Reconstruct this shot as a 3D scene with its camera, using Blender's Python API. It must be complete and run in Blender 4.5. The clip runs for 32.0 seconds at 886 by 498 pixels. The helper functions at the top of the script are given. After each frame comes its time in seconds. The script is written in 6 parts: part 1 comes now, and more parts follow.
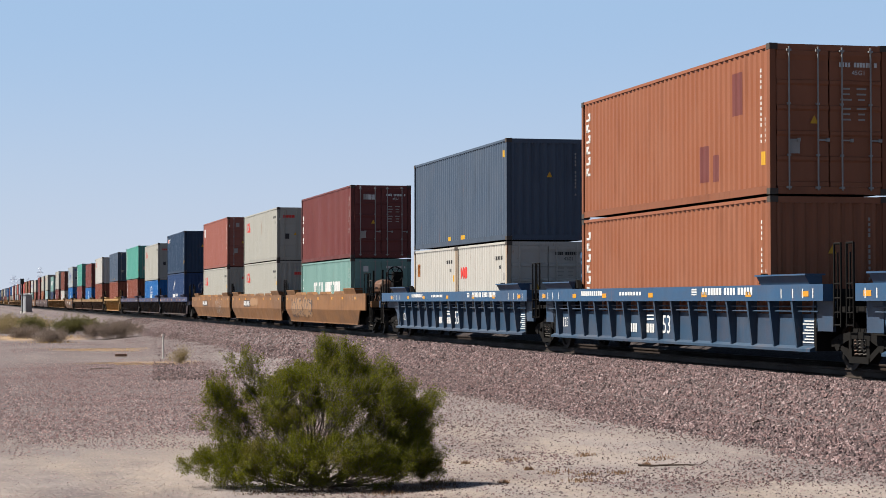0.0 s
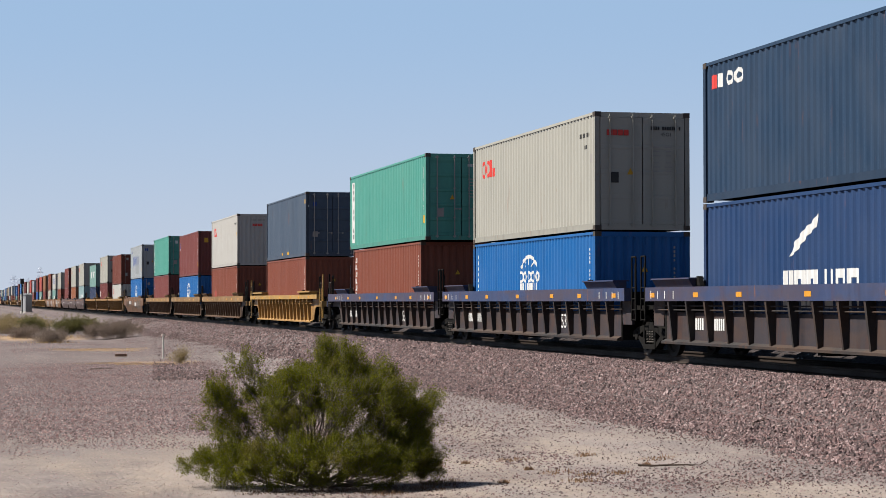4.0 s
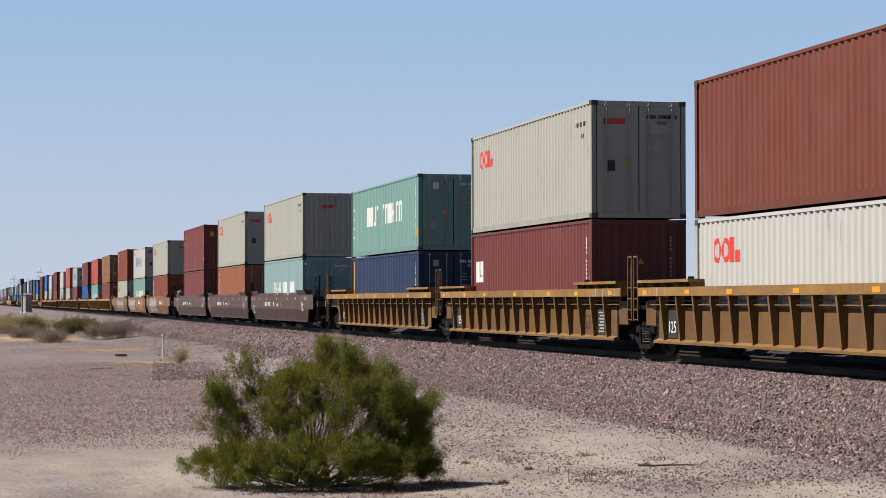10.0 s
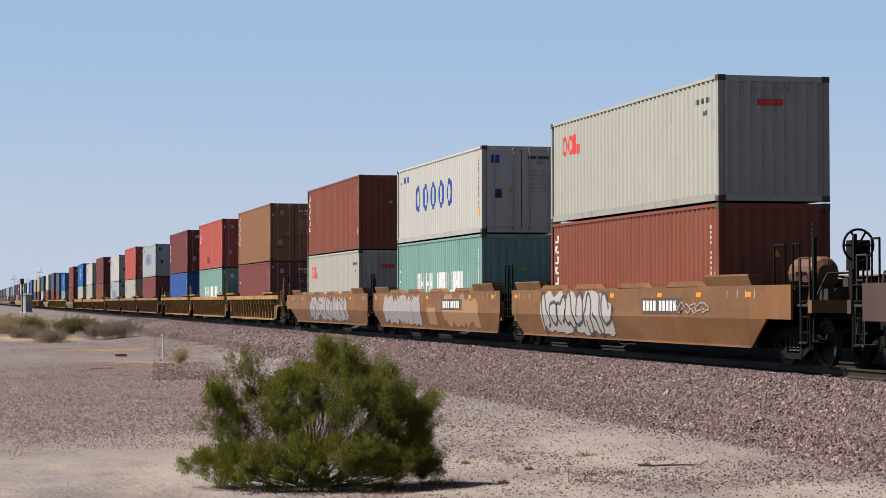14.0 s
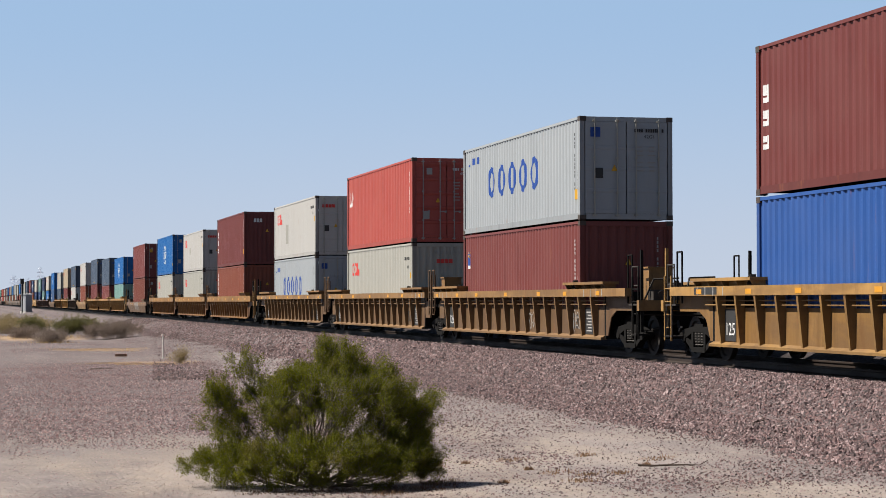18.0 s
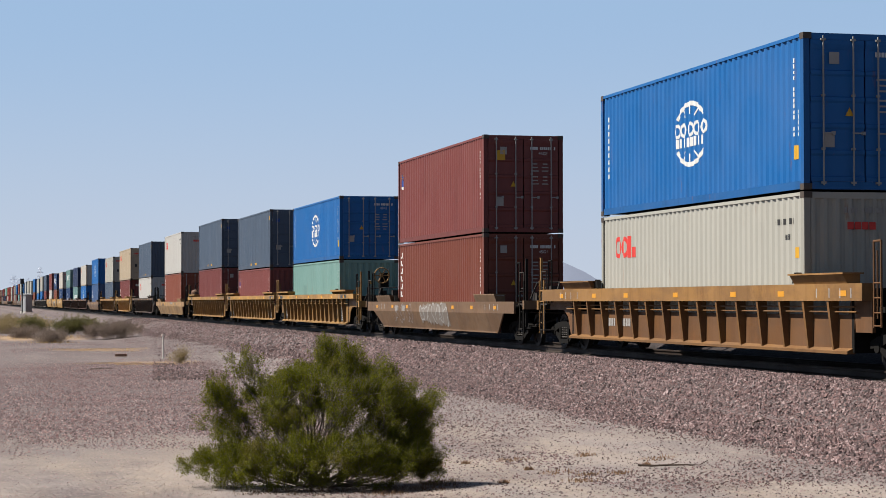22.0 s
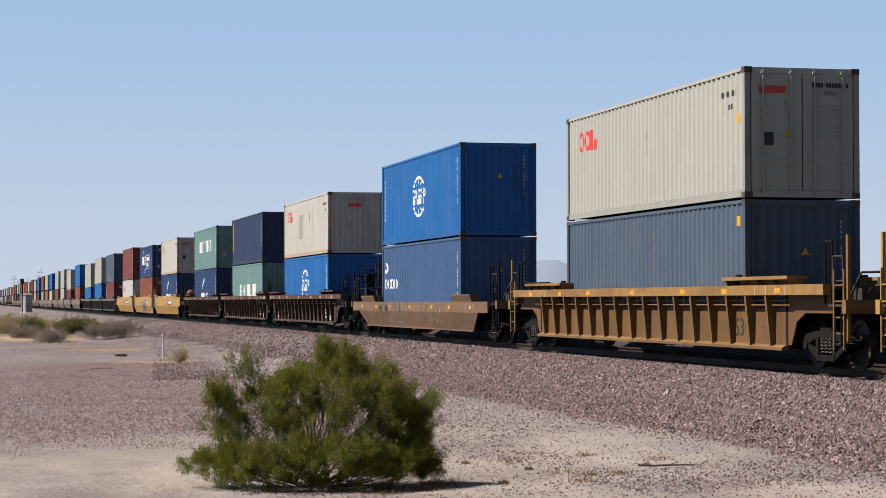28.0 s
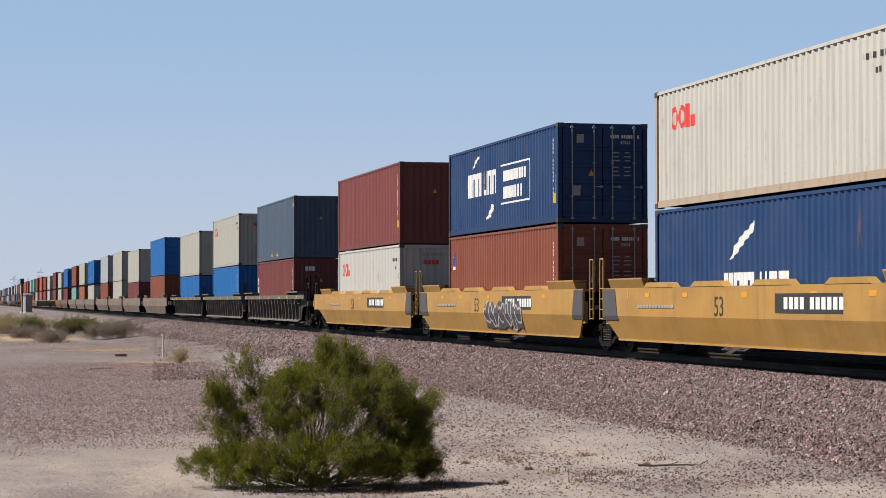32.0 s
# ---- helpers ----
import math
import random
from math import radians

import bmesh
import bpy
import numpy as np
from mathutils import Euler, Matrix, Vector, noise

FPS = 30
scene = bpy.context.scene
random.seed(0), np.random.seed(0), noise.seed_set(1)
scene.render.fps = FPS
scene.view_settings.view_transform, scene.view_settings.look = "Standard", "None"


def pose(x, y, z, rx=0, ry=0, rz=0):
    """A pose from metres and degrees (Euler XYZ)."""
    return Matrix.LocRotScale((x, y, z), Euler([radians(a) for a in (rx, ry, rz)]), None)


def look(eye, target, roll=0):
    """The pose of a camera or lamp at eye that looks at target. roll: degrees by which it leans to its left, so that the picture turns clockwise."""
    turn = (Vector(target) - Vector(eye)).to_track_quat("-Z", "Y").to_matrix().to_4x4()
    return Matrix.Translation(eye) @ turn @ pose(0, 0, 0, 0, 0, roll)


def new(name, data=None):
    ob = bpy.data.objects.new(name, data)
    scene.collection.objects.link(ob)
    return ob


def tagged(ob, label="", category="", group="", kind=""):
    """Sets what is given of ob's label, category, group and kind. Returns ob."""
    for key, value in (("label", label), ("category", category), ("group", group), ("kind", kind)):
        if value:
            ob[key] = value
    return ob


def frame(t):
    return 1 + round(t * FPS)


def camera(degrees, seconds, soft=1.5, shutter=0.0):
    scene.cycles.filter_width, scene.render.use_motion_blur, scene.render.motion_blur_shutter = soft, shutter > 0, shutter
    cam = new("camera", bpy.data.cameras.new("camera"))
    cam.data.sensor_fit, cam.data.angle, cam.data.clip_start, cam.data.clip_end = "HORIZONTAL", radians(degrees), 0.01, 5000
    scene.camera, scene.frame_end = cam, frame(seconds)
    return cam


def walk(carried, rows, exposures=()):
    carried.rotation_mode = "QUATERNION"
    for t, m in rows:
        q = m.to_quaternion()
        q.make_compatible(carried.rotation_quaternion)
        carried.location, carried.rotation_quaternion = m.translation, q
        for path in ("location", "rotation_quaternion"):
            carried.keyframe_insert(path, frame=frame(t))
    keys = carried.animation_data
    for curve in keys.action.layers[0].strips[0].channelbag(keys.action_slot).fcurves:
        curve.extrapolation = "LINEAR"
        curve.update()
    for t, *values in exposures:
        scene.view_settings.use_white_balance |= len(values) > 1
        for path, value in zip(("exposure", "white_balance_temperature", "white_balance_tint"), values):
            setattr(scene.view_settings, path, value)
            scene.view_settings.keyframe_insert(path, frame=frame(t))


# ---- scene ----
# ---------------------------------------------------------------- camera
EYE = 2.15            # eye above the flat ground; rail head at 0.95
cam = camera(24.481, 32.0, soft=0.8)
CAM = pose(0, 0, EYE, 90 + 1.468, 0, -13.217) @ pose(0, 0, 0, 0, 0, -0.058)
# the clip's own automatic exposure breathes by about a tenth of a stop
EXPOSURE = [(0, 1.40), (1, 1.36), (3, 1.30), (6, 1.35), (7, 1.34), (9, 1.30), (11, 1.28), (12, 1.24), (13, 1.28), (15, 1.31), (17, 1.35), (20, 1.30), (23, 1.30), (25, 1.41), (27, 1.37), (29, 1.34), (30, 1.26), (32, 1.27)]
walk(cam, [(0, CAM), (32, CAM)], exposures=EXPOSURE)

# ---------------------------------------------------------------- light
SUN_AZ, SUN_EL = 73.0, 53.0     # degrees: azimuth from the track's far end towards the viewer's side
world = bpy.data.worlds.new("sky")
scene.world = world
world.use_nodes = True
wn = world.node_tree
wn.nodes.clear()
sky = wn.nodes.new("ShaderNodeTexSky")
sky.sky_type = "NISHITA"
sky.sun_disc = False
sky.sun_elevation = radians(SUN_EL)
sky.sun_rotation = radians(-SUN_AZ)
sky.altitude = 100
sky.air_density = 0.5
sky.dust_density = 0.3
sky.ozone_density = 2.0
bg = wn.nodes.new("ShaderNodeBackground")
bg.inputs["Strength"].default_value = 0.0625
wo = wn.nodes.new("ShaderNodeOutputWorld")
tint = wn.nodes.new("ShaderNodeMix")
tint.data_type, tint.blend_type = "RGBA", "MULTIPLY"
tint.inputs[0].default_value = 1.0
tint.inputs[7].default_value = (0.90, 0.86, 0.76, 1)
wn.links.new(sky.outputs[0], tint.inputs[6])
# desert haze: the sky pales evenly towards the horizon all round
where = wn.nodes.new("ShaderNodeTexCoord")
split = wn.nodes.new("ShaderNodeSeparateXYZ")
wn.links.new(where.outputs["Generated"], split.inputs[0])
fall = wn.nodes.new("ShaderNodeMapRange")
fall.interpolation_type = "SMOOTHSTEP"
for k, v in enumerate((-0.02, 0.15, 0.90, 0.0), 1):
    fall.inputs[k].default_value = v
wn.links.new(split.outputs[2], fall.inputs[0])
# a milky blue band lies between the horizon's haze and the deeper sky above
rise = wn.nodes.new("ShaderNodeMapRange")
rise.interpolation_type = "SMOOTHSTEP"
for k, v in enumerate((0.15, 0.30, 0.88, 0.0), 1):
    rise.inputs[k].default_value = v
wn.links.new(split.outputs[2], rise.inputs[0])
milk = wn.nodes.new("ShaderNodeMix")
milk.data_type = "RGBA"
milk.inputs[7].default_value = (2.36, 3.42, 4.92, 1)
wn.links.new(rise.outputs[0], milk.inputs[0])
wn.links.new(tint.outputs[2], milk.inputs[6])
haze = wn.nodes.new("ShaderNodeMix")
haze.data_type = "RGBA"
haze.inputs[7].default_value = (3.62, 3.95, 4.62, 1)
wn.links.new(fall.outputs[0], haze.inputs[0])
wn.links.new(milk.outputs[2], haze.inputs[6])
wn.links.new(haze.outputs[2], bg.inputs[0])
wn.links.new(bg.outputs[0], wo.inputs[0])
sun = new("sun", bpy.data.lights.new("sun", "SUN"))
sun.data.energy = 5.0
sun.data.angle = radians(0.53)
sun.data.color = (1.0, 0.94, 0.86)
SUN_DIR = Vector((-math.sin(radians(SUN_AZ)) * math.cos(radians(SUN_EL)),
                  math.cos(radians(SUN_AZ)) * math.cos(radians(SUN_EL)), math.sin(radians(SUN_EL))))
sun.matrix_world = look(SUN_DIR * 200, (0, 0, 0))

# ---------------------------------------------------------------- materials
MATS = {}


def nodes_of(name):
    m = bpy.data.materials.new(name)
    m.use_nodes = True
    nt = m.node_tree
    return m, nt, nt.nodes["Principled BSDF"], nt.nodes.new, nt.links.new


def mixcol(nt, fac, a, b):
    n = nt.nodes.new("ShaderNodeMix")
    n.data_type = "RGBA"
    if isinstance(fac, float):
        n.inputs[0].default_value = fac
    else:
        nt.links.new(fac, n.inputs[0])
    for sock, v in ((n.inputs[6], a), (n.inputs[7], b)):
        if isinstance(v, tuple):
            sock.default_value = (*v, 1)
        else:
            nt.links.new(v, sock)
    return n.outputs[2]


def ramp(nt, src, a, b, lo=0.0, hi=1.0):
    n = nt.nodes.new("ShaderNodeMapRange")
    n.inputs[1].default_value, n.inputs[2].default_value = a, b
    n.inputs[3].default_value, n.inputs[4].default_value = lo, hi
    nt.links.new(src, n.inputs[0])
    return n.outputs[0]


def noise_at(nt, scale, stretch=(1, 1, 1), detail=4.0, coord="Object", rough=0.6, seed=None):
    tc = nt.nodes.new("ShaderNodeTexCoord")
    mp = nt.nodes.new("ShaderNodeMapping")
    mp.inputs["Scale"].default_value = stretch
    nt.links.new(tc.outputs[coord], mp.inputs[0])
    if seed is not None:
        nt.links.new(seed, mp.inputs["Location"])
    n = nt.nodes.new("ShaderNodeTexNoise")
    n.inputs["Scale"].default_value = scale
    n.inputs["Detail"].default_value = detail
    n.inputs["Roughness"].default_value = rough
    nt.links.new(mp.outputs[0], n.inputs[0])
    return n.outputs[0]


def paint(name, rgb, rough=0.5, wear=0.35, rust=0.25, rust_rgb=(0.16, 0.06, 0.025), grime_shade=0.25, metal=0.0, gloss=0.18, dust=0.0):
    """Weathered paint on steel: faded patches, vertical streaks, rust spots."""
    if name in MATS:
        return MATS[name]
    m, nt, bsdf, nn, ln = nodes_of(name)
    info = nn("ShaderNodeObjectInfo")
    sd = nn("ShaderNodeMath")
    sd.operation = "MULTIPLY"
    sd.inputs[1].default_value = 37.0
    ln(info.outputs["Random"], sd.inputs[0])
    big = noise_at(nt, 0.7, (1, 1, 1), 4, seed=sd.outputs[0])
    streak = noise_at(nt, 1.6, (1, 2.0, 0.25), 5, seed=sd.outputs[0])
    fine = noise_at(nt, 14, (1, 1, 0.5), 6, seed=sd.outputs[0], rough=0.75)
    fade = tuple(min(1, c * 0.92 + 0.12 * (sum(rgb) / 3 * 0.8 + 0.10)) for c in rgb)
    dark = tuple(c * 0.62 for c in rgb)
    c1 = mixcol(nt, ramp(nt, big, 0.38, 0.68, 0, wear), rgb, fade)
    c2 = mixcol(nt, ramp(nt, streak, 0.52, 0.75, 0, grime_shade * 1.6), c1, dark)
    # rust blooms that run down the sheet
    run = noise_at(nt, 5.0, (1, 1, 0.16), 6, seed=sd.outputs[0], rough=0.7)
    spot = noise_at(nt, 0.55, (1, 1, 0.8), 3, seed=sd.outputs[0])
    gate = nn("ShaderNodeMath")
    gate.operation = "MULTIPLY"
    ln(ramp(nt, run, 0.60, 0.70, 0, min(1, rust * 2.2)), gate.inputs[0])
    ln(ramp(nt, spot, 0.46, 0.62), gate.inputs[1])
    c2 = mixcol(nt, gate.outputs[0], c2, rust_rgb)
    c3 = mixcol(nt, ramp(nt, fine, 0.66 - 0.06 * rust, 0.74, 0, min(1, rust * 1.6)), c2, rust_rgb)
    # sun-bleached and hand-touched blotches at arm's length
    blot = noise_at(nt, 1.7, (1, 0.8, 1.1), 6, seed=sd.outputs[0], rough=0.7)
    c3 = mixcol(nt, ramp(nt, blot, 0.56, 0.66, 0, 0.5 * wear + dust * 0.25), c3, tuple(c * 1.12 + 0.004 for c in rgb))
    if dust:
        # road dust and brake grime in long drifts
        drift = noise_at(nt, 0.9, (1, 0.35, 1.3), 5, seed=sd.outputs[0], rough=0.65)
        c3 = mixcol(nt, ramp(nt, drift, 0.45, 0.58, 0, dust), c3, (0.062, 0.036, 0.022))
        drip = noise_at(nt, 2.6, (1, 1, 0.28), 6, seed=sd.outputs[0], rough=0.7)
        c3 = mixcol(nt, ramp(nt, drip, 0.54, 0.64, 0, min(1, dust * 0.9)), c3, tuple(0.3 * c + 0.7 * r * 0.4 for c, r in zip(rgb, rust_rgb)))
        pale = noise_at(nt, 2.3, (1, 0.7, 0.5), 6, seed=sd.outputs[0], rough=0.75)
        c3 = mixcol(nt, ramp(nt, pale, 0.56, 0.64, 0, dust * 0.6), c3, tuple(min(1, c * 1.55 + 0.004) for c in rgb))
    ln(c3, bsdf.inputs["Base Color"])
    ln(ramp(nt, big, 0.3, 0.7, rough - 0.08, rough + 0.16), bsdf.inputs["Roughness"])
    bsdf.inputs["Metallic"].default_value = metal
    bsdf.inputs["Specular IOR Level"].default_value = gloss
    bump = nn("ShaderNodeBump")
    bump.inputs["Strength"].default_value = 0.12
    bump.inputs["Distance"].default_value = 0.02
    ln(fine, bump.inputs["Height"])
    ln(bump.outputs[0], bsdf.inputs["Normal"])
    MATS[name] = m
    return m


def flat(name, rgb, rough=0.6):
    """Printed or painted marks, lightly scuffed."""
    if name in MATS:
        return MATS[name]
    m, nt, bsdf, nn, ln = nodes_of(name)
    n = noise_at(nt, 9, (1, 1, 0.6), 5)
    ln(mixcol(nt, ramp(nt, n, 0.5, 0.75, 0, 0.35), rgb, tuple(c * 0.6 for c in rgb)), bsdf.inputs["Base Color"])
    bsdf.inputs["Roughness"].default_value = rough
    bsdf.inputs["Specular IOR Level"].default_value = 0.2
    MATS[name] = m
    return m


# container paints
PAINT = {
    "or": ("burnt orange", (0.179, 0.063, 0.030)), "ru": ("rust brown", (0.129, 0.036, 0.020)), "ma": ("maroon", (0.095, 0.024, 0.021)),
    "re": ("brick red", (0.262, 0.052, 0.040)), "wh": ("off-white", (0.238, 0.234, 0.206)), "cr": ("cream", (0.258, 0.209, 0.146)),
    "lg": ("pale grey", (0.211, 0.228, 0.238)), "sl": ("slate", (0.042, 0.060, 0.088)), "na": ("navy blue", (0.014, 0.024, 0.057)),
    "cm": ("deep blue", (0.009, 0.028, 0.080)), "bb": ("bright blue", (0.005, 0.073, 0.223)), "mb": ("mid blue", (0.016, 0.054, 0.185)),
    "te": ("pale teal", (0.109, 0.196, 0.177)), "gr": ("sea green", (0.050, 0.195, 0.158)), "gs": ("grey-teal", (0.082, 0.150, 0.145)),
    "bw": ("clean white", (0.295, 0.288, 0.270)), "br": ("tan brown", (0.157, 0.073, 0.035)), "db": ("dark blue", (0.012, 0.028, 0.056)),
    "sb": ("steel blue", (0.028, 0.060, 0.132)), "mr": ("dull red", (0.112, 0.030, 0.026)), "fr": ("faded red-brown", (0.188, 0.064, 0.047)), "rd": ("rust red", (0.100, 0.027, 0.016)), "rw": ("rusty white", (0.298, 0.286, 0.258)),
    "tb": ("faded teal", (0.150, 0.218, 0.222)),
}


WHITES = ("wh", "cr", "lg", "bw", "rw")


def boxpaint(c):
    wear = {"wh": 0.3, "cr": 0.5, "lg": 0.3, "bw": 0.2}.get(c, 0.4)
    rust = 0.75 if c == "rw" else 0.26 if c in WHITES else 0.22
    return paint("container paint " + PAINT[c][0], PAINT[c][1], 0.48, wear, rust, grime_shade=0.34 if c not in ("wh", "lg", "bw") else 0.17)


STEEL_DARK = paint("dark grimy steel", (0.0085, 0.008, 0.0075), 0.8, 0.04, 0.12, (0.022, 0.015, 0.011), gloss=0.05)
GALV = paint("galvanised bar", (0.20, 0.20, 0.195), 0.45, 0.3, 0.2)
CASTING = paint("corner casting", (0.045, 0.036, 0.03), 0.6, 0.3, 0.5)
RUBBER = paint("door gasket", (0.02, 0.02, 0.02), 0.8, 0.1, 0.0)
WHITE = flat("white marking", (0.44, 0.44, 0.43))
RED_MARK = flat("red marking", (0.41, 0.036, 0.030))
BLUE_MARK = flat("blue marking", (0.014, 0.045, 0.19))
YELLOW_MARK = flat("yellow marking", (0.40, 0.22, 0.02))
REFLECT = flat("amber reflector", (0.40, 0.18, 0.015), 0.5)
BLACK_MARK = flat("black marking", (0.025, 0.025, 0.025))
GREY_MARK = flat("faded grey marking", (0.22, 0.21, 0.20))


# ---------------------------------------------------------------- mesh helpers
class Mb:
    """Collects plain polygons for one mesh."""

    def __init__(self):
        self.v, self.f = [], []

    def add(self, verts, faces):
        o = len(self.v)
        self.v += [tuple(p) for p in verts]
        self.f += [tuple(o + i for i in f) for f in faces]
        return self

    def box(self, x0, x1, y0, y1, z0, z1):
        return self.add([(x0, y0, z0), (x1, y0, z0), (x1, y1, z0), (x0, y1, z0), (x0, y0, z1), (x1, y0, z1), (x1, y1, z1), (x0, y1, z1)],
                        [(0, 3, 2, 1), (4, 5, 6, 7), (0, 1, 5, 4), (1, 2, 6, 5), (2, 3, 7, 6), (3, 0, 4, 7)])

    def prism(self, poly, axis, a, b):
        """Extrudes a polygon (pairs of the two other axes, in order) along an axis from a to b."""
        n = len(poly)
        mk = {"x": lambda p, s: (s, p[0], p[1]), "y": lambda p, s: (p[0], s, p[1]), "z": lambda p, s: (p[0], p[1], s)}[axis]
        vs = [mk(p, a) for p in poly] + [mk(p, b) for p in poly]
        fs = [tuple(range(n)), tuple(range(2 * n - 1, n - 1, -1))] + [(i, i + n, (i + 1) % n + n, (i + 1) % n) for i in range(n)]
        return self.add(vs, fs)

    def rod(self, p, q, r, n=8):
        p, q = Vector(p), Vector(q)
        d = (q - p).normalized()
        s = d.orthogonal().normalized()
        t = d.cross(s)
        ring = [s * math.cos(2 * math.pi * i / n) * r + t * math.sin(2 * math.pi * i / n) * r for i in range(n)]
        vs = [p + k for k in ring] + [q + k for k in ring]
        fs = [(i, (i + 1) % n, (i + 1) % n + n, i + n) for i in range(n)] + [tuple(range(n - 1, -1, -1)), tuple(range(n, 2 * n))]
        return self.add(vs, fs)

    def mesh(self, name, mat, smooth=False):
        me = bpy.data.meshes.new(name)
        me.from_pydata(self.v, [], self.f)
        bm = bmesh.new()
        bm.from_mesh(me)
        bmesh.ops.recalc_face_normals(bm, faces=bm.faces)
        bm.to_mesh(me)
        bm.free()
        me.materials.append(mat)
        if smooth:
            me.polygons.foreach_set("use_smooth", [True] * len(me.polygons))
        return me


def part(name, mesh, parent, label="", at=None, kind=""):
    ob = new(name, mesh)
    ob.parent = parent
    if at is not None:
        ob.matrix_basis = at if isinstance(at, Matrix) else pose(*at)
    return tagged(ob, label, kind=kind)


CACHE = {}


def cached(key, make):
    if key not in CACHE:
        CACHE[key] = make()
    return CACHE[key]


FT = 0.3048
HC, STD = 2.896, 2.591
WID = 2.438
LEN = {20: 6.058, 40: 12.192, 45: 13.716}


# ---------------------------------------------------------------- shipping containers
P_OUT, P_SL, P_IN, P_DEP = 0.072, 0.068, 0.070, 0.029
PITCH = P_OUT + 2 * P_SL + P_IN


def corr(s, pitch=PITCH, depth=P_DEP):
    """Depth of the corrugation at s along the wall (0: outermost)."""
    k = pitch / PITCH
    s = s % pitch
    a, b, c = P_OUT * k, (P_OUT + P_SL) * k, (P_OUT + P_SL + P_IN) * k
    if s < a:
        return 0.0
    if s < b:
        return depth * (s - a) / (b - a)
    if s < c:
        return depth
    return depth * (pitch - s) / (pitch - c)


def breaks(a, b, origin, pitch=PITCH):
    k = pitch / PITCH
    out = []
    i = math.floor((a - origin) / pitch) - 1
    while True:
        for o in (0, P_OUT * k, (P_OUT + P_SL) * k, (P_OUT + P_SL + P_IN) * k):
            s = origin + i * pitch + o
            if s >= b - 1e-6:
                return out
            if s > a + 1e-6:
                out.append(s)
        i += 1


def wall_sheet(a, b, z0, z1, pitch, depth, axis, outer, sign, origin):
    """Corrugated sheet from a to b along an axis; outer: the plane of its crests; sign: outward."""
    mb = Mb()
    ss = [a] + breaks(a, b, origin, pitch) + [b]
    vs = []
    for s in ss:
        d = outer - sign * corr(s - origin, pitch, depth)
        for z in (z0, z1):
            vs.append((d, s, z) if axis == "y" else (s, d, z))
    back = outer - sign * (depth + 0.01)
    for s in (a, b):
        for z in (z0, z1):
            vs.append((back, s, z) if axis == "y" else (s, back, z))
    n = len(ss)
    fs = [(2 * i, 2 * i + 2, 2 * i + 3, 2 * i + 1) for i in range(n - 1)]
    fs.append((2 * n, 2 * n + 1, 2 * n + 3, 2 * n + 2))
    return mb.add(vs, fs)


SIDE_X = WID / 2 - 0.010      # crests of the side sheets


def side_origin(L):
    return -L / 2 + 0.17


def decal(key, polys, L, mat, proud=0.004):
    """Painted marks that follow the side's corrugation. polys: lists of (s, z), s along the wall, z up, local."""

    def make():
        bm = bmesh.new()
        o = side_origin(L)
        for poly in polys:
            vs = [bm.verts.new((0, s, z)) for s, z in poly]
            bm.faces.new(vs)
        ys = [v.co.y for v in bm.verts]
        for c in breaks(min(ys), max(ys), o):
            bmesh.ops.bisect_plane(bm, geom=bm.verts[:] + bm.edges[:] + bm.faces[:], plane_co=(0, c, 0), plane_no=(0, 1, 0), dist=1e-5)
        for v in bm.verts:
            v.co.x = -SIDE_X - proud + corr(v.co.y - o)
        bmesh.ops.triangulate(bm, faces=[f for f in bm.faces if len(f.verts) > 4])
        for f in bm.faces:
            f.normal_update()
            if f.normal.x > 0:
                f.normal_flip()
        me = bpy.data.meshes.new("marking")
        bm.to_mesh(me)
        bm.free()
        me.materials.append(mat)
        return me

    return cached(("decal", key, L, mat.name), make)


def rect(s, z, w, h):
    return [(s, z), (s + w, z), (s + w, z + h), (s, z + h)]


def ringpoly(cs, cz, rw, rh, t, n=20, a0=0.0, a1=360.0):
    """Quads round an oval ring."""
    out = []
    k = max(4, int(n * (a1 - a0) / 360))
    for i in range(k):
        a, b = radians(a0 + (a1 - a0) * i / k), radians(a0 + (a1 - a0) * (i + 1) / k)
        out.append([(cs + rw * math.cos(a), cz + rh * math.sin(a)), (cs + rw * math.cos(b), cz + rh * math.sin(b)),
                    (cs + (rw - t) * math.cos(b), cz + (rh - t) * math.sin(b)), (cs + (rw - t) * math.cos(a), cz + (rh - t) * math.sin(a))])
    return out


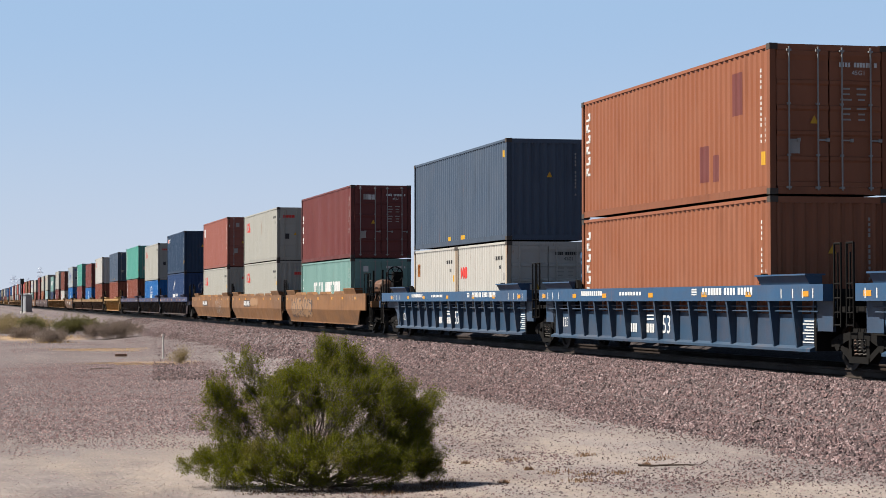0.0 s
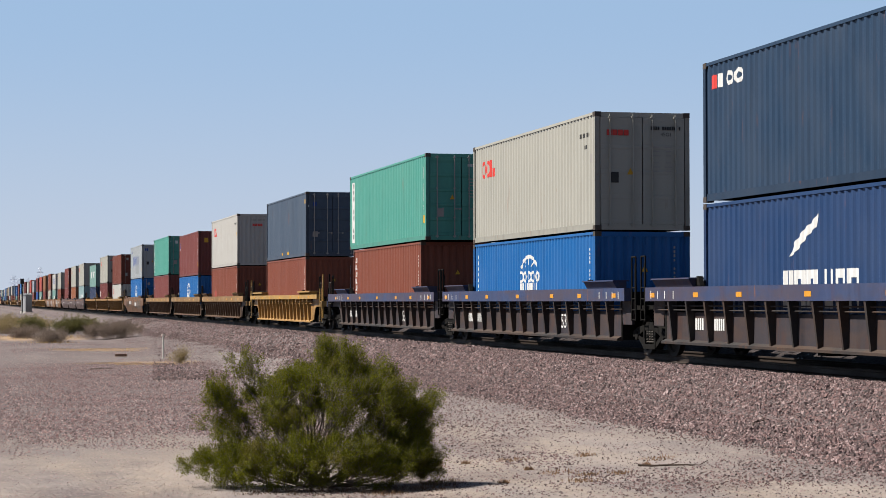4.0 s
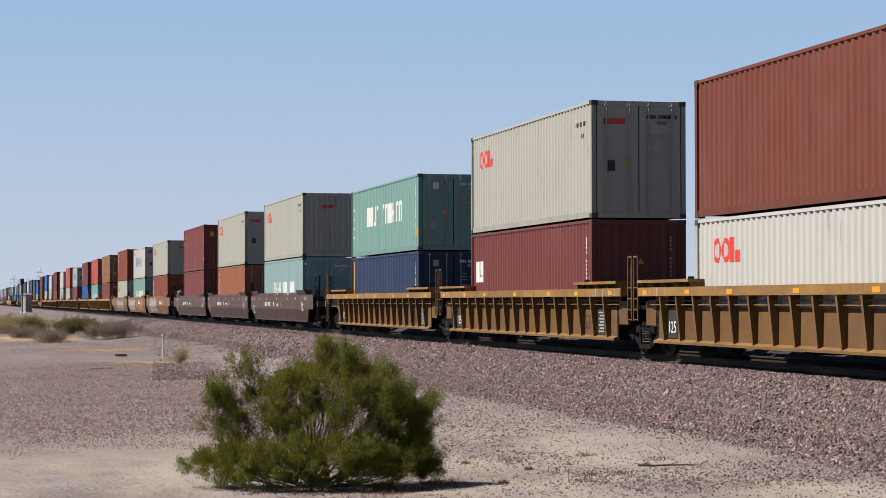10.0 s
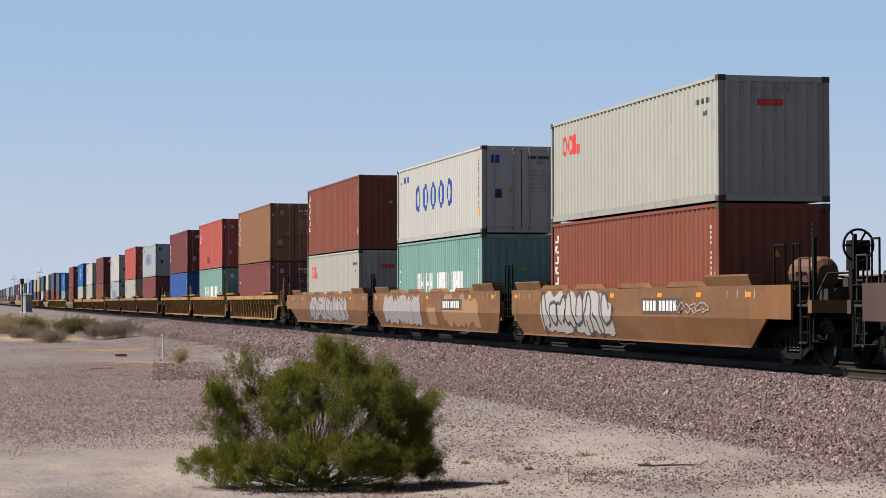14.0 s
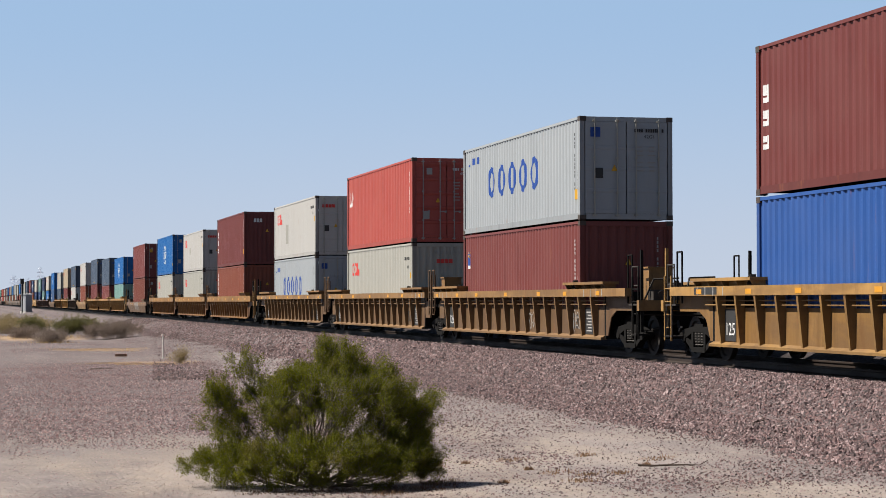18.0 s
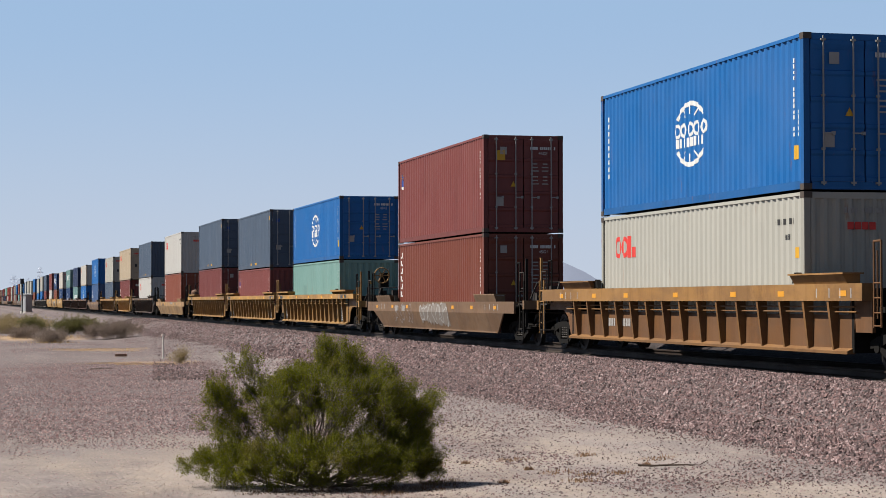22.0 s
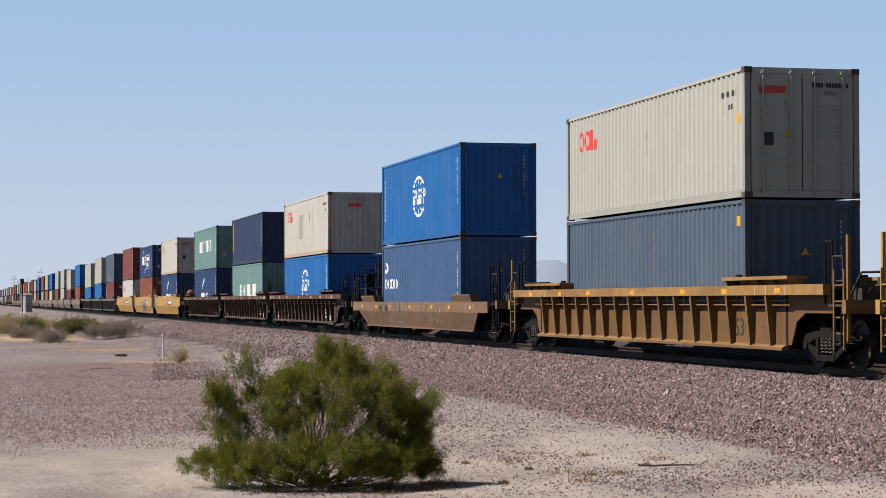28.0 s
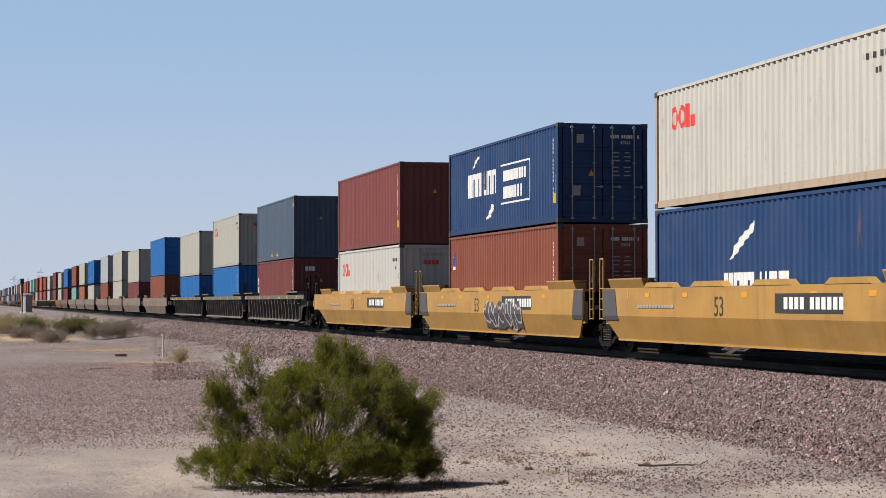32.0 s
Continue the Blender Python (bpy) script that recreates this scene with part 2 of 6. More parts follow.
def logo(kind, L, H, rng):
    """Owner's emblem as plain shapes: list of (polygons, material). s runs along the wall; the far end is +L/2."""
    e = L / 2
    if kind == "oo":      # two rings and two blocks in red, near the far top corner
        z = H * 0.74
        p = ringpoly(e - 1.25, z, 0.22, 0.25, 0.10, 24) + ringpoly(e - 1.70, z, 0.22, 0.25, 0.10, 24)
        p += [rect(e - 2.22, z - 0.25, 0.27, 0.50), rect(e - 2.54, z - 0.25, 0.27, 0.24)]
        return [(p, RED_MARK)]
    if kind == "co":      # five large blue rings across the wall and a small emblem
        z = H * 0.55
        p = []
        for s in (2.75, 1.6, 0.45, -0.7, -1.85):
            p += ringpoly(s, z, 0.36, 0.45, 0.17, 28)
        p += [rect(e - 0.85, H * 0.79, 0.22, 0.06), rect(e - 0.8, H * 0.70, 0.06, 0.28), rect(e - 1.45, H * 0.80, 0.38, 0.2), rect(e - 1.95, H * 0.80, 0.38, 0.2)]
        return [(p, BLUE_MARK)]
    if kind in ("cs", "cb"):      # globe ring with two block rows (cs: upper box, whole; cb: lower, partly hidden)
        z = H * (0.52 if kind == "cs" else 0.56)
        c = -0.05
        p = ringpoly(c, z, 0.98, 0.70, 0.10, 40, 32, 148) + ringpoly(c, z, 0.98, 0.70, 0.10, 40, 212, 328)
        for i in range(5):
            p += ringpoly(c + 0.80 - i * 0.40, z + 0.10, 0.185, 0.165, 0.075, 10)
        for i in range(8):
            p.append(rect(c + 0.72 - i * 0.215, z - 0.27, 0.14, 0.20))
        for a in (60, 90, 120, 240, 270, 300):
            x, y = math.cos(radians(a)), math.sin(radians(a))
            p.append([(c + 0.55 * x - 0.03, z + 0.42 * y), (c + 0.55 * x + 0.03, z + 0.42 * y), (c + 0.9 * x + 0.03, z + 0.62 * y), (c + 0.9 * x - 0.03, z + 0.62 * y)])
        v = [rect(e - 0.62, H * 0.30 + i * 0.17, 0.17, 0.11) for i in range(9)]
        return [(p + v, WHITE)]
    if kind in ("ch", "cl"):      # a row of tall white blocks in two words and a column of small ones
        z = H * (0.42 if kind == "ch" else 0.38)
        h = 0.72
        p = []
        s = 3.0 if kind == "ch" else 2.8
        for wd in (0.42, 0.42, 0.14, 0.46, 0.42, -0.6, 0.4, 0.42, 0.14, 0.4, 0.4, 0.14, 0.44, 0.44):
            if wd < 0:
                s += wd
                continue
            if wd < 0.2:
                p.append(rect(s - wd, z, wd, h))
            else:
                t = 0.14
                p += [rect(s - t, z, t, h), rect(s - wd, z, t, h), rect(s - wd + t, z + rng.choice([0.0, 0.29, h - 0.14]), wd - 2 * t, 0.15)]
            s -= wd + 0.09
        for i in range(4):
            p += [rect(e - 0.62, H * 0.28 + i * 0.36, 0.24, 0.07), rect(e - 0.54, H * 0.28 + i * 0.36 - 0.1, 0.08, 0.26)]
        return [(p, WHITE)]
    if kind in ("cg", "ce"):      # white blocks in two words with a slanted streak above (ce: a framed panel beside them)
        z = H * 0.26 if kind == "cg" else H * 0.42
        p = []
        s = 1.9 if kind == "cg" else 3.6
        for wd in (0.42, 0.5, 0.48, -0.22, 0.42, 0.44, 0.5):
            if wd < 0:
                s += wd
                continue
            p += [rect(s - 0.16, z, 0.16, 0.7), rect(s - wd, z, 0.15, 0.7), rect(s - wd + 0.15, z + (0.54 if wd > 0.43 else 0.0), wd - 0.31, 0.16)]
            s -= wd + 0.07
        c = 0.9 if kind == "cg" else 2.6
        zz = z + 0.95
        if kind == "ce":
            p.append([(c + 0.42, z + 0.85), (c + 0.3, z + 1.0), (c, z + 1.15), (c - 0.25, z + 1.2), (c - 0.4, z + 1.3), (c - 0.3, z + 1.13), (c - 0.05, z + 1.05), (c + 0.25, z + 0.92)])
        else:
            p.append([(c + 0.7, zz), (c + 0.5, zz + 0.25), (c, zz + 0.52), (c - 0.35, zz + 0.62), (c - 0.62, zz + 0.8), (c - 0.5, zz + 0.52), (c - 0.1, zz + 0.36), (c + 0.4, zz + 0.1)])
        if kind == "ce":
            q = []
            x0, x1, z0, z1 = -3.4, -0.2, H * 0.28, H * 0.70
            q += [rect(x0, z0, x1 - x0, 0.05), rect(x0, z1, x1 - x0, 0.05), rect(x0, z0, 0.08, z1 - z0), rect(x1 - 0.08, z0, 0.08, z1 - z0)]
            q += [rect(-0.75 - i * 0.27, H * 0.53, 0.18, 0.3) for i in range(9)] + [rect(-0.75 - i * 0.3, H * 0.34, 0.2, 0.34) for i in range(7)]
            q.append([(1.5, 0.35), (1.1, 0.55), (0.75, 0.8), (0.5, 0.72), (0.9, 0.42)])
            p += q
        return [(p, WHITE)]
    if kind == "tr":      # column of white hooked strokes at the far end
        p = []
        for i in range(6):
            z = H * (0.36 if H > 2.7 else 0.30) + i * H * 0.093
            p += [rect(e - 0.66, z, 0.30, 0.055), rect(e - (0.66 if i % 2 else 0.43), z, 0.07, 0.19), rect(e - 0.60, z + 0.13, 0.16, 0.055)]
        return [(p, WHITE)]
    if kind == "tx":      # three white blocks in a column
        p = []
        for i, h in enumerate((0.26, 0.3, 0.34)):
            z = H * 0.30 + i * 0.45
            p += [rect(e - 0.62, z, 0.28, 0.1), rect(e - 0.62, z, 0.1, h), rect(e - 0.46, z + 0.14, 0.12, h - 0.14)]
        return [(p, WHITE)]
    if kind == "fl":      # small flag patch in blue, yellow and white
        z = H * 0.68
        return [([rect(e - 0.78, z, 0.3, 0.42)], BLUE_MARK), ([[(e - 0.76, z + 0.2), (e - 0.50, z + 0.28), (e - 0.50, z + 0.36), (e - 0.76, z + 0.28)], [(e - 0.76, z + 0.33), (e - 0.50, z + 0.38), (e - 0.50, z + 0.42), (e - 0.76, z + 0.42)]], YELLOW_MARK),
                ([rect(e - 0.78, z - 0.1, 0.3, 0.1)], WHITE)]
    if kind == "ca":      # two white strokes near the far top corner
        z = H * 0.62
        return [(ringpoly(e - 0.95, z + 0.25, 0.26, 0.34, 0.14, 14, 100, 400) + [rect(e - 0.9, z - 0.1, 0.5, 0.12), rect(e - 0.62, z + 0.02, 0.14, 0.5)], WHITE)]
    if kind == "df":      # white upright panel with blue blocks at the far end
        p = [rect(e - 0.92, H * 0.09, 0.50, H * 0.82)]
        q = [[(a, b + 0.0) for a, b in rect(e - 0.80, H * 0.14 + i * 0.25, 0.26, 0.17)] for i in range(9) if i not in (2, 5)]
        return [(p, WHITE), (q, flat("teal letter bar", (0.03, 0.10, 0.09)))]
    if kind == "se":      # red and white blocks near the far top corner
        z = H * 0.80
        return [([rect(e - 0.72, z, 0.3, 0.28)], RED_MARK), ([rect(e - 1.12, z, 0.28, 0.28)] + ringpoly(e - 1.45, z + 0.14, 0.2, 0.15, 0.09, 12) + ringpoly(e - 1.95, z + 0.14, 0.24, 0.16, 0.09, 12), WHITE)]
    if kind == "cr":      # white star shape and small blocks
        z = H * 0.52
        p = ringpoly(e - 0.75, H * 0.72, 0.26, 0.22, 0.14, 10, 60, 330)
        for i in range(6):
            p += ringpoly(e - 0.7 - i * 0.36, z, 0.15, 0.19, 0.08, 10)
        return [(p, WHITE)]
    if kind == "wl":      # white label sheet
        return [([rect(e - 1.45, H * 0.5, 0.85, 0.62)], WHITE), ([rect(e - 1.0, H * 0.54, 0.06, 0.5), rect(e - 1.35, H * 0.56, 0.25, 0.04)], GREY_MARK)]
    if kind == "yb":      # yellow vertical strip at the far end
        return [([rect(e - 0.62, H * 0.28, 0.24, H * 0.66)], YELLOW_MARK)]
    if kind == "ws":      # small white square near the far top corner
        return [([rect(e - 0.95, H * 0.70, 0.55, 0.5)], WHITE)]
    if kind == "hl":      # orange square outline
        return [([rect(e - 0.9, H * 0.66, 0.4, 0.42)], flat("rust-brown marking", (0.20, 0.07, 0.02))), ([rect(e - 0.82, H * 0.70, 0.24, 0.26)], flat("orange square", (0.42, 0.17, 0.05)))]
    if kind == "kl":      # three red ovals
        return [([[(e - 0.55 - 0.30 * k + 0.13 * math.cos(j * 0.524), H * 0.68 + 0.19 * math.sin(j * 0.524)) for j in range(12)] for k in range(3)], RED_MARK)]
    return []


def id_marks(L, H, dark, rng):
    """Registration bars down the near end of the side, and small placards."""
    e = -L / 2
    p = []
    z = H * 0.82
    for i in range(14):
        h = rng.choice([0.07, 0.085, 0.06])
        if i not in (4, 11):
            p.append(rect(e + 0.44, z - i * 0.105, 0.05, h))
        if i > 8:
            p.append(rect(e + 0.30, z - i * 0.105, 0.04, h))
    return [(p, BLACK_MARK if dark else WHITE), ([rect(e + 0.32, H * 0.20, 0.15, 0.26)] if rng.random() < 0.55 else [], YELLOW_MARK)]


def small_bars(e, H, cols, rng, mat, L):
    """Short registration bars near the near top corner for white boxes."""
    p = []
    for i in range(7):
        if i != 4:
            p.append(rect(e + 1.35 - i * 0.14, H * 0.80, 0.07, 0.11))
    p += [rect(e + 0.85, H * 0.70, 0.1, 0.1), rect(e + 0.7, H * 0.70, 0.06, 0.1)]
    q = [rect(e + 0.32, H * 0.58, 0.12, 0.2)]
    return [(p, mat), (q, YELLOW_MARK if cols else GREY_MARK)]


def placard(key, x, z, w, h, mat, y, parent, name="placard", tri=False):
    def make():
        mb = Mb()
        if tri:
            return mb.prism([(-w / 2, 0), (w / 2, 0), (0, h)], "y", 0, -0.004).mesh(name, mat)
        return mb.box(-w / 2, w / 2, -0.004, 0, 0, h).mesh(name, mat)

    return part(name, cached(("plc", round(w, 3), round(h, 3), mat.name, tri), make), parent, at=(x, y, z))


def bars_on_end(bars, mat, y, parent):
    """Rows of illegible stencilled writing on an end wall or door, as plain bars."""
    mb = Mb()
    for x, z, w, h in bars:
        mb.box(x - w / 2, x + w / 2, y - 0.004, y, z, z + h)
    return part("marking", mb.mesh("marking", mat), parent, kind="stuff")


def char_bars(x, z, h, groups, rng):
    """A row of illegible characters as upright bars: (x, z, width, height), groups set apart."""
    out = []
    for n in groups:
        for _ in range(n):
            out.append((x + h * 0.27, z, h * rng.choice([0.42, 0.52, 0.56]), h))
            x += h * 0.70
        x += h * 0.65
    return out


def end_writing(bars, code, cx, cz, mat, y, parent):
    """Registration bars and the legible size code on an end."""
    mb = Mb()
    for x, z, w, h in bars:
        mb.box(x - w / 2, x + w / 2, y - 0.004, y, z, z + h)
    for poly in glyphs(code, 0, cz, 0.09):
        mb.add([(cx - a, y - 0.004, b) for a, b in poly], [tuple(range(len(poly)))])
    return part("marking", mb.mesh("marking", mat), parent, kind="stuff")


# touch-ups that the boxes carry: along the wall, height, width, tall, paint
TOUCH = {2001: [(-4.6, 1.65, 0.55, 0.85, "mr"), (-2.75, 0.42, 0.5, 0.75, "mr"), (-3.35, 0.40, 0.4, 0.55, "mr")], 1010: [(3.7, 0.55, 0.75, 1.0, "re"), (4.5, 0.8, 0.3, 0.7, "fr")], 2041: [(0.6, 0.8, 1.0, 1.1, "wh")],
         2030: [(1.4, 1.15, 0.7, 0.45, "wh")], 2028: [(1.6, 0.7, 0.8, 0.9, "wh")], 2024: [(0.4, 0.35, 1.2, 0.4, "mr")], 2013: [(-2.9, 0.4, 3.8, 1.5, "lg")], 1033: [(2.2, 0.9, 1.0, 0.7, "te")], 1024: [(0.6, 0.95, 0.4, 0.4, "gr")]}
FOOT = {20: "twenty-foot", 40: "forty-foot", 45: "forty-five-foot"}
EMBLEM_WORD = {"oo": " with red emblem", "co": " with blue rings", "cs": " with white globe emblem", "cb": " with white globe emblem", "ch": " with white block letters",
               "cl": " with white block letters", "cg": " with white emblem", "ce": " with white emblem", "tr": " with upright white letters", "tx": " with white letters", "fl": " with small flag",
               "df": " with white panel", "yb": " with yellow strip", "wl": " with white label", "ca": " with white mark"}


def container(colour, emblem, near, H, length, label_extra="", detail=2, seed=0, where="in a railcar well"):
    """One shipping container: an Empty at the middle of its base; its length runs along y, the near end is -y."""
    rng = random.Random(seed)
    L = LEN[length]
    mat = boxpaint(colour)
    edge_mat = paint("worn edge " + PAINT[colour][0], (0.235, 0.185, 0.135) if colour == "rw" else tuple(c * 0.78 for c in PAINT[colour][1]), 0.6, 0.4, 0.75 if colour in WHITES else 0.4, grime_shade=0.5)
    cname = PAINT[colour][0]
    ob = new("shipping_container")
    hx, hy = WID / 2, L / 2
    tag = (colour, L, round(H, 3))
    o = side_origin(L)

    def piece(name, key, make, at=None, label=""):
        return part(name, cached((name, key), make), ob, label, at)

    # corrugated walls
    for sgn in (-1, 1):
        piece("side_wall", (tag, sgn), lambda s=sgn: wall_sheet(-hy + 0.12, hy - 0.12, 0.16, H - 0.07, PITCH, P_DEP, "y", s * SIDE_X, s, o).mesh("side_wall", mat))
    # frame
    lo = 0.11 if detail > 0 and where == "stacked on another" else 0.0
    for sx in (-1, 1):
        for sy in (-1, 1):
            piece("corner_post", (tag, lo, detail > 0), lambda: Mb().box(-0.06, 0.06, -0.07, 0.07, lo, H - 0.11 if detail > 0 else H).mesh("corner_post", edge_mat), (sx * (hx - 0.06), sy * (hy - 0.07), 0))
            if detail > 0:
                for z in (0.0, H - 0.118) if where == "stacked on another" else (H - 0.118,):
                    piece("corner_casting", colour in WHITES, lambda: Mb().box(-0.083, 0.083, -0.091, 0.091, 0, 0.118).mesh("corner_casting", CASTING), (sx * (hx - 0.078), sy * (hy - 0.085), z))
    for sx in (-1, 1) if detail > 0 else ():
        piece("top_rail", tag, lambda: Mb().box(-0.03, 0.03, -hy + 0.17, hy - 0.17, H - 0.075, H - 0.01).mesh("top_rail", mat), (sx * (hx - 0.032), 0, 0))
        piece("bottom_rail", tag, lambda: Mb().prism([(-0.025, 0.02), (0.025, 0.02), (0.025, 0.17), (-0.02, 0.17), (-0.02, 0.05), (-0.025, 0.05)], "y", -hy + 0.17, hy - 0.17).mesh("bottom_rail", edge_mat), (sx * (hx - 0.03), 0, 0))
    piece("roof", tag, lambda: wall_roof(L, H, mat))
    if detail > 0:
        piece("underframe", tag, lambda: underframe(L))["kind"] = "stuff"
    # far end
    piece("end_wall", (tag, 1), lambda: wall_sheet(-hx + 0.12, hx - 0.12, 0.14, H - 0.12, 0.245, 0.045, "x", hy - 0.02, 1, -hx + 0.15).mesh("end_wall", mat))
    for sy in (-1,) if detail > 0 else ():
        piece("end_header", (tag, "h"), lambda: Mb().box(-hx + 0.16, hx - 0.16, -0.06, 0.06, H - 0.13, H - 0.01).mesh("end_header", mat), (0, sy * (hy - 0.065), 0))
        piece("end_sill", (tag, "s"), lambda: Mb().box(-hx + 0.16, hx - 0.16, -0.06, 0.06, 0.01, 0.15).mesh("end_sill", mat), (0, sy * (hy - 0.065), 0))
    y = -hy
    white = colour in WHITES
    if near == "p":
        piece("end_wall", (tag, -1), lambda: wall_sheet(-hx + 0.12, hx - 0.12, 0.14, H - 0.12, 0.245, 0.045, "x", -hy + 0.02, -1, -hx + 0.15).mesh("end_wall", mat))
    else:
        reefer = near == "r"
        for k, (a, b) in enumerate(((-hx + 0.142, -0.014), (0.014, hx - 0.142))):
            dr = piece("door", (tag, k, reefer), lambda a=a, b=b: door_leaf(a, b, H, -hy + 0.02, mat, reefer).mesh("door", mat))
            if detail > 1:
                w = b - a
                for f in (0.22, 0.78):
                    x = a + w * f
                    part("locking_bar", cached(("bar", round(H, 3), white, reefer), lambda: bar_mesh(H, GALV if not white else mat, not reefer)), dr, at=(x, y - 0.012, 0))
    if detail < 2:
        return tagged(ob, label_extra or f"{cname} {FOOT[length]} container{EMBLEM_WORD.get(emblem, '')}, {where}", "container", "containers on the train")
    # end markings
    m1 = BLACK_MARK if white else WHITE
    g1 = GREY_MARK
    code = "45G1" if H > 2.7 else "42G1"
    if near != "p" and colour == "sl":
        placard("b", -0.82, H * 0.78, 0.17, 0.17, BLUE_MARK, y - 0.018, ob)
        placard("s", -0.80, H * 0.30, 0.24, 0.24, GREY_MARK, y - 0.018, ob)
    elif near != "p":
        yd = y - 0.018
        end_writing(char_bars(0.20, H * 0.85, 0.088, (4, 6, 1), rng), code, 0.46, H * 0.85 - 0.15, m1, yd, ob)
        small = []
        for r in range(6):
            z = H * 0.70 - r * 0.105 - (0.07 if r > 2 else 0)
            small += [(0.34, z, rng.choice([0.2, 0.24, 0.16]), 0.032), (0.66, z, rng.choice([0.2, 0.14]), 0.032)]
        bars_on_end(small, g1, yd, ob)
        if not white and rng.random() < 0.75:
            placard("w", -0.62, H * 0.80, 0.20, 0.22, WHITE if colour in ("te", "tb", "gs", "gr") else GREY_MARK, yd, ob)
        if emblem == "co":
            placard("w", -0.82, H * 0.80, 0.26, 0.24, BLUE_MARK, yd, ob)
        placard("s", -0.72, H * 0.40 if white else H * 0.27, 0.2, 0.26, BLACK_MARK if white else GREY_MARK, yd, ob)
        placard("t", -0.32, H * 0.47, 0.17, 0.16, YELLOW_MARK, yd, ob, "warning_triangle", tri=True)
    elif white:
        bars_on_end(char_bars(-0.42, H * 0.865, 0.10, (4, 6, 1), rng), g1, y + 0.012, ob)
    else:
        bars_on_end([(0.82, H * 0.84 - r * 0.105, 0.04, rng.choice([0.06, 0.075])) for r in range(12) if r not in (4, 10)], g1, y + 0.012, ob)
        placard("t", 0.05, H * 0.62, 0.17, 0.16, YELLOW_MARK, y + 0.012, ob, "warning_triangle", tri=True)
    if emblem == "fl" and "stacked" in where:
        placard("y", -0.70, H * 0.74, 0.26, 0.30, YELLOW_MARK, y + (0.012 if near == "p" else -0.018), ob)
    if emblem == "oo":
        for i in range(4):
            placard("o", (-0.86 if near != "p" else -0.30) + i * 0.145, H * (0.80 if near != "p" else 0.76), 0.125, 0.14, RED_MARK, y + (0.012 if near == "p" else -0.018), ob, "emblem_block")
    if emblem == "tx":
        for i in range(3):
            placard("x", -0.62 + i * 0.16, H * 0.80, 0.13, 0.2, WHITE, y + (0.012 if near == "p" else -0.018), ob, "emblem_block")
    # side markings
    marks = logo(emblem, L, H, rng)
    if colour == "sl":
        plates = [rect(a, 0.17, 0.42, 0.13) for a in (0.75, -1.0)] if "stacked" in where else []
        marks += [([rect(-L / 2 + 0.34, H * 0.82, 0.12, 0.2)] + plates, YELLOW_MARK)]
    elif white and emblem != "co":
        marks += small_bars(-L / 2, H, rng.random() < 0.6, rng, BLACK_MARK, L)
    else:
        marks += id_marks(L, H, white, rng)
    for i, (polys, mk) in enumerate(marks):
        if polys:
            part("emblem" if i == 0 and emblem else "marking", kind="stuff", mesh=decal((emblem, colour in ("wh",), round(H, 2), i, len(polys)), polys, L, mk), parent=ob)
    for i, (sl, z, w, h, c) in enumerate(TOUCH.get(seed, ())):
        pm = paint(f"touch-up {PAINT[c][0]}", tuple(k * 0.86 for k in PAINT[c][1]), 0.55, 0.5, 0.3)
        part("paint_patch", decal(("pt", seed, i), [rect(sl, z, w, h)], L, pm, 0.002), ob)
    return tagged(ob, label_extra or f"{cname} {FOOT[length]} container{EMBLEM_WORD.get(emblem, '')}, {where}", "container", "containers on the train")


def wall_roof(L, H, mat):
    mb = Mb()
    ss = [-L / 2 + 0.12] + breaks(-L / 2 + 0.12, L / 2 - 0.12, -L / 2) + [L / 2 - 0.12]
    vs = []
    for s in ss:
        for x in (-WID / 2 + 0.06, WID / 2 - 0.06):
            vs.append((x, s, H - 0.02 - 0.02 * corr(s + L / 2) / P_DEP))
    return mb.add(vs, [(2 * i, 2 * i + 1, 2 * i + 3, 2 * i + 2) for i in range(len(ss) - 1)]).mesh("roof", mat)


def underframe(L):
    mb = Mb()
    mb.box(-WID / 2 + 0.07, WID / 2 - 0.07, -L / 2 + 0.13, L / 2 - 0.13, 0.13, 0.16)
    n = int(L / 0.6)
    for i in range(n):
        y = -L / 2 + 0.4 + i * (L - 0.8) / (n - 1)
        mb.box(-WID / 2 + 0.07, WID / 2 - 0.07, y - 0.02, y + 0.02, 0.03, 0.13)
    return mb.mesh("underframe", STEEL_DARK)


def door_leaf(a, b, H, y, mat, reefer):
    """One door leaf: a pressed sheet with a raised rim, as one folded plate."""
    z0, z1 = 0.155, H - 0.135
    pro = y - 0.026
    rec = y - (0.018 if reefer else 0.002)
    pts = [(y + 0.03, z0), (pro, z0), (pro, z0 + 0.08)]
    n = 4 if not reefer else 3
    for i in range(n + 1):
        za = z0 + 0.08 + (z1 - z0 - 0.16) * i / (n + 1)
        zb = z0 + 0.08 + (z1 - z0 - 0.16) * (i + 1) / (n + 1)
        k = 0.10
        pts += [(rec, za + 0.02), (rec, zb - k)]
        if i < n:
            pts += [(pro, zb - k + 0.04), (pro, zb)]
    pts += [(pro, z1 - 0.08), (pro, z1), (y + 0.03, z1)]
    return Mb().prism(pts, "x", a, b)


def bar_mesh(H, mat, handle):
    mb = Mb().rod((0, -0.03, 0.08), (0, -0.03, H - 0.06), 0.017, 6)
    if handle:
        mb.box(-0.02, 0.22, -0.05, -0.025, H * 0.36 - 0.012, H * 0.36 + 0.014).box(0.17, 0.23, -0.045, 0.02, H * 0.36 - 0.03, H * 0.36 + 0.035)
    for f, w in ((0.045, 0.045), (0.26, 0.03), (0.60, 0.03), (0.955, 0.045)):
        mb.box(-w, w, -0.045, 0.02, H * f - 0.02, H * f + 0.02)
    return mb.mesh("locking_bar", mat)


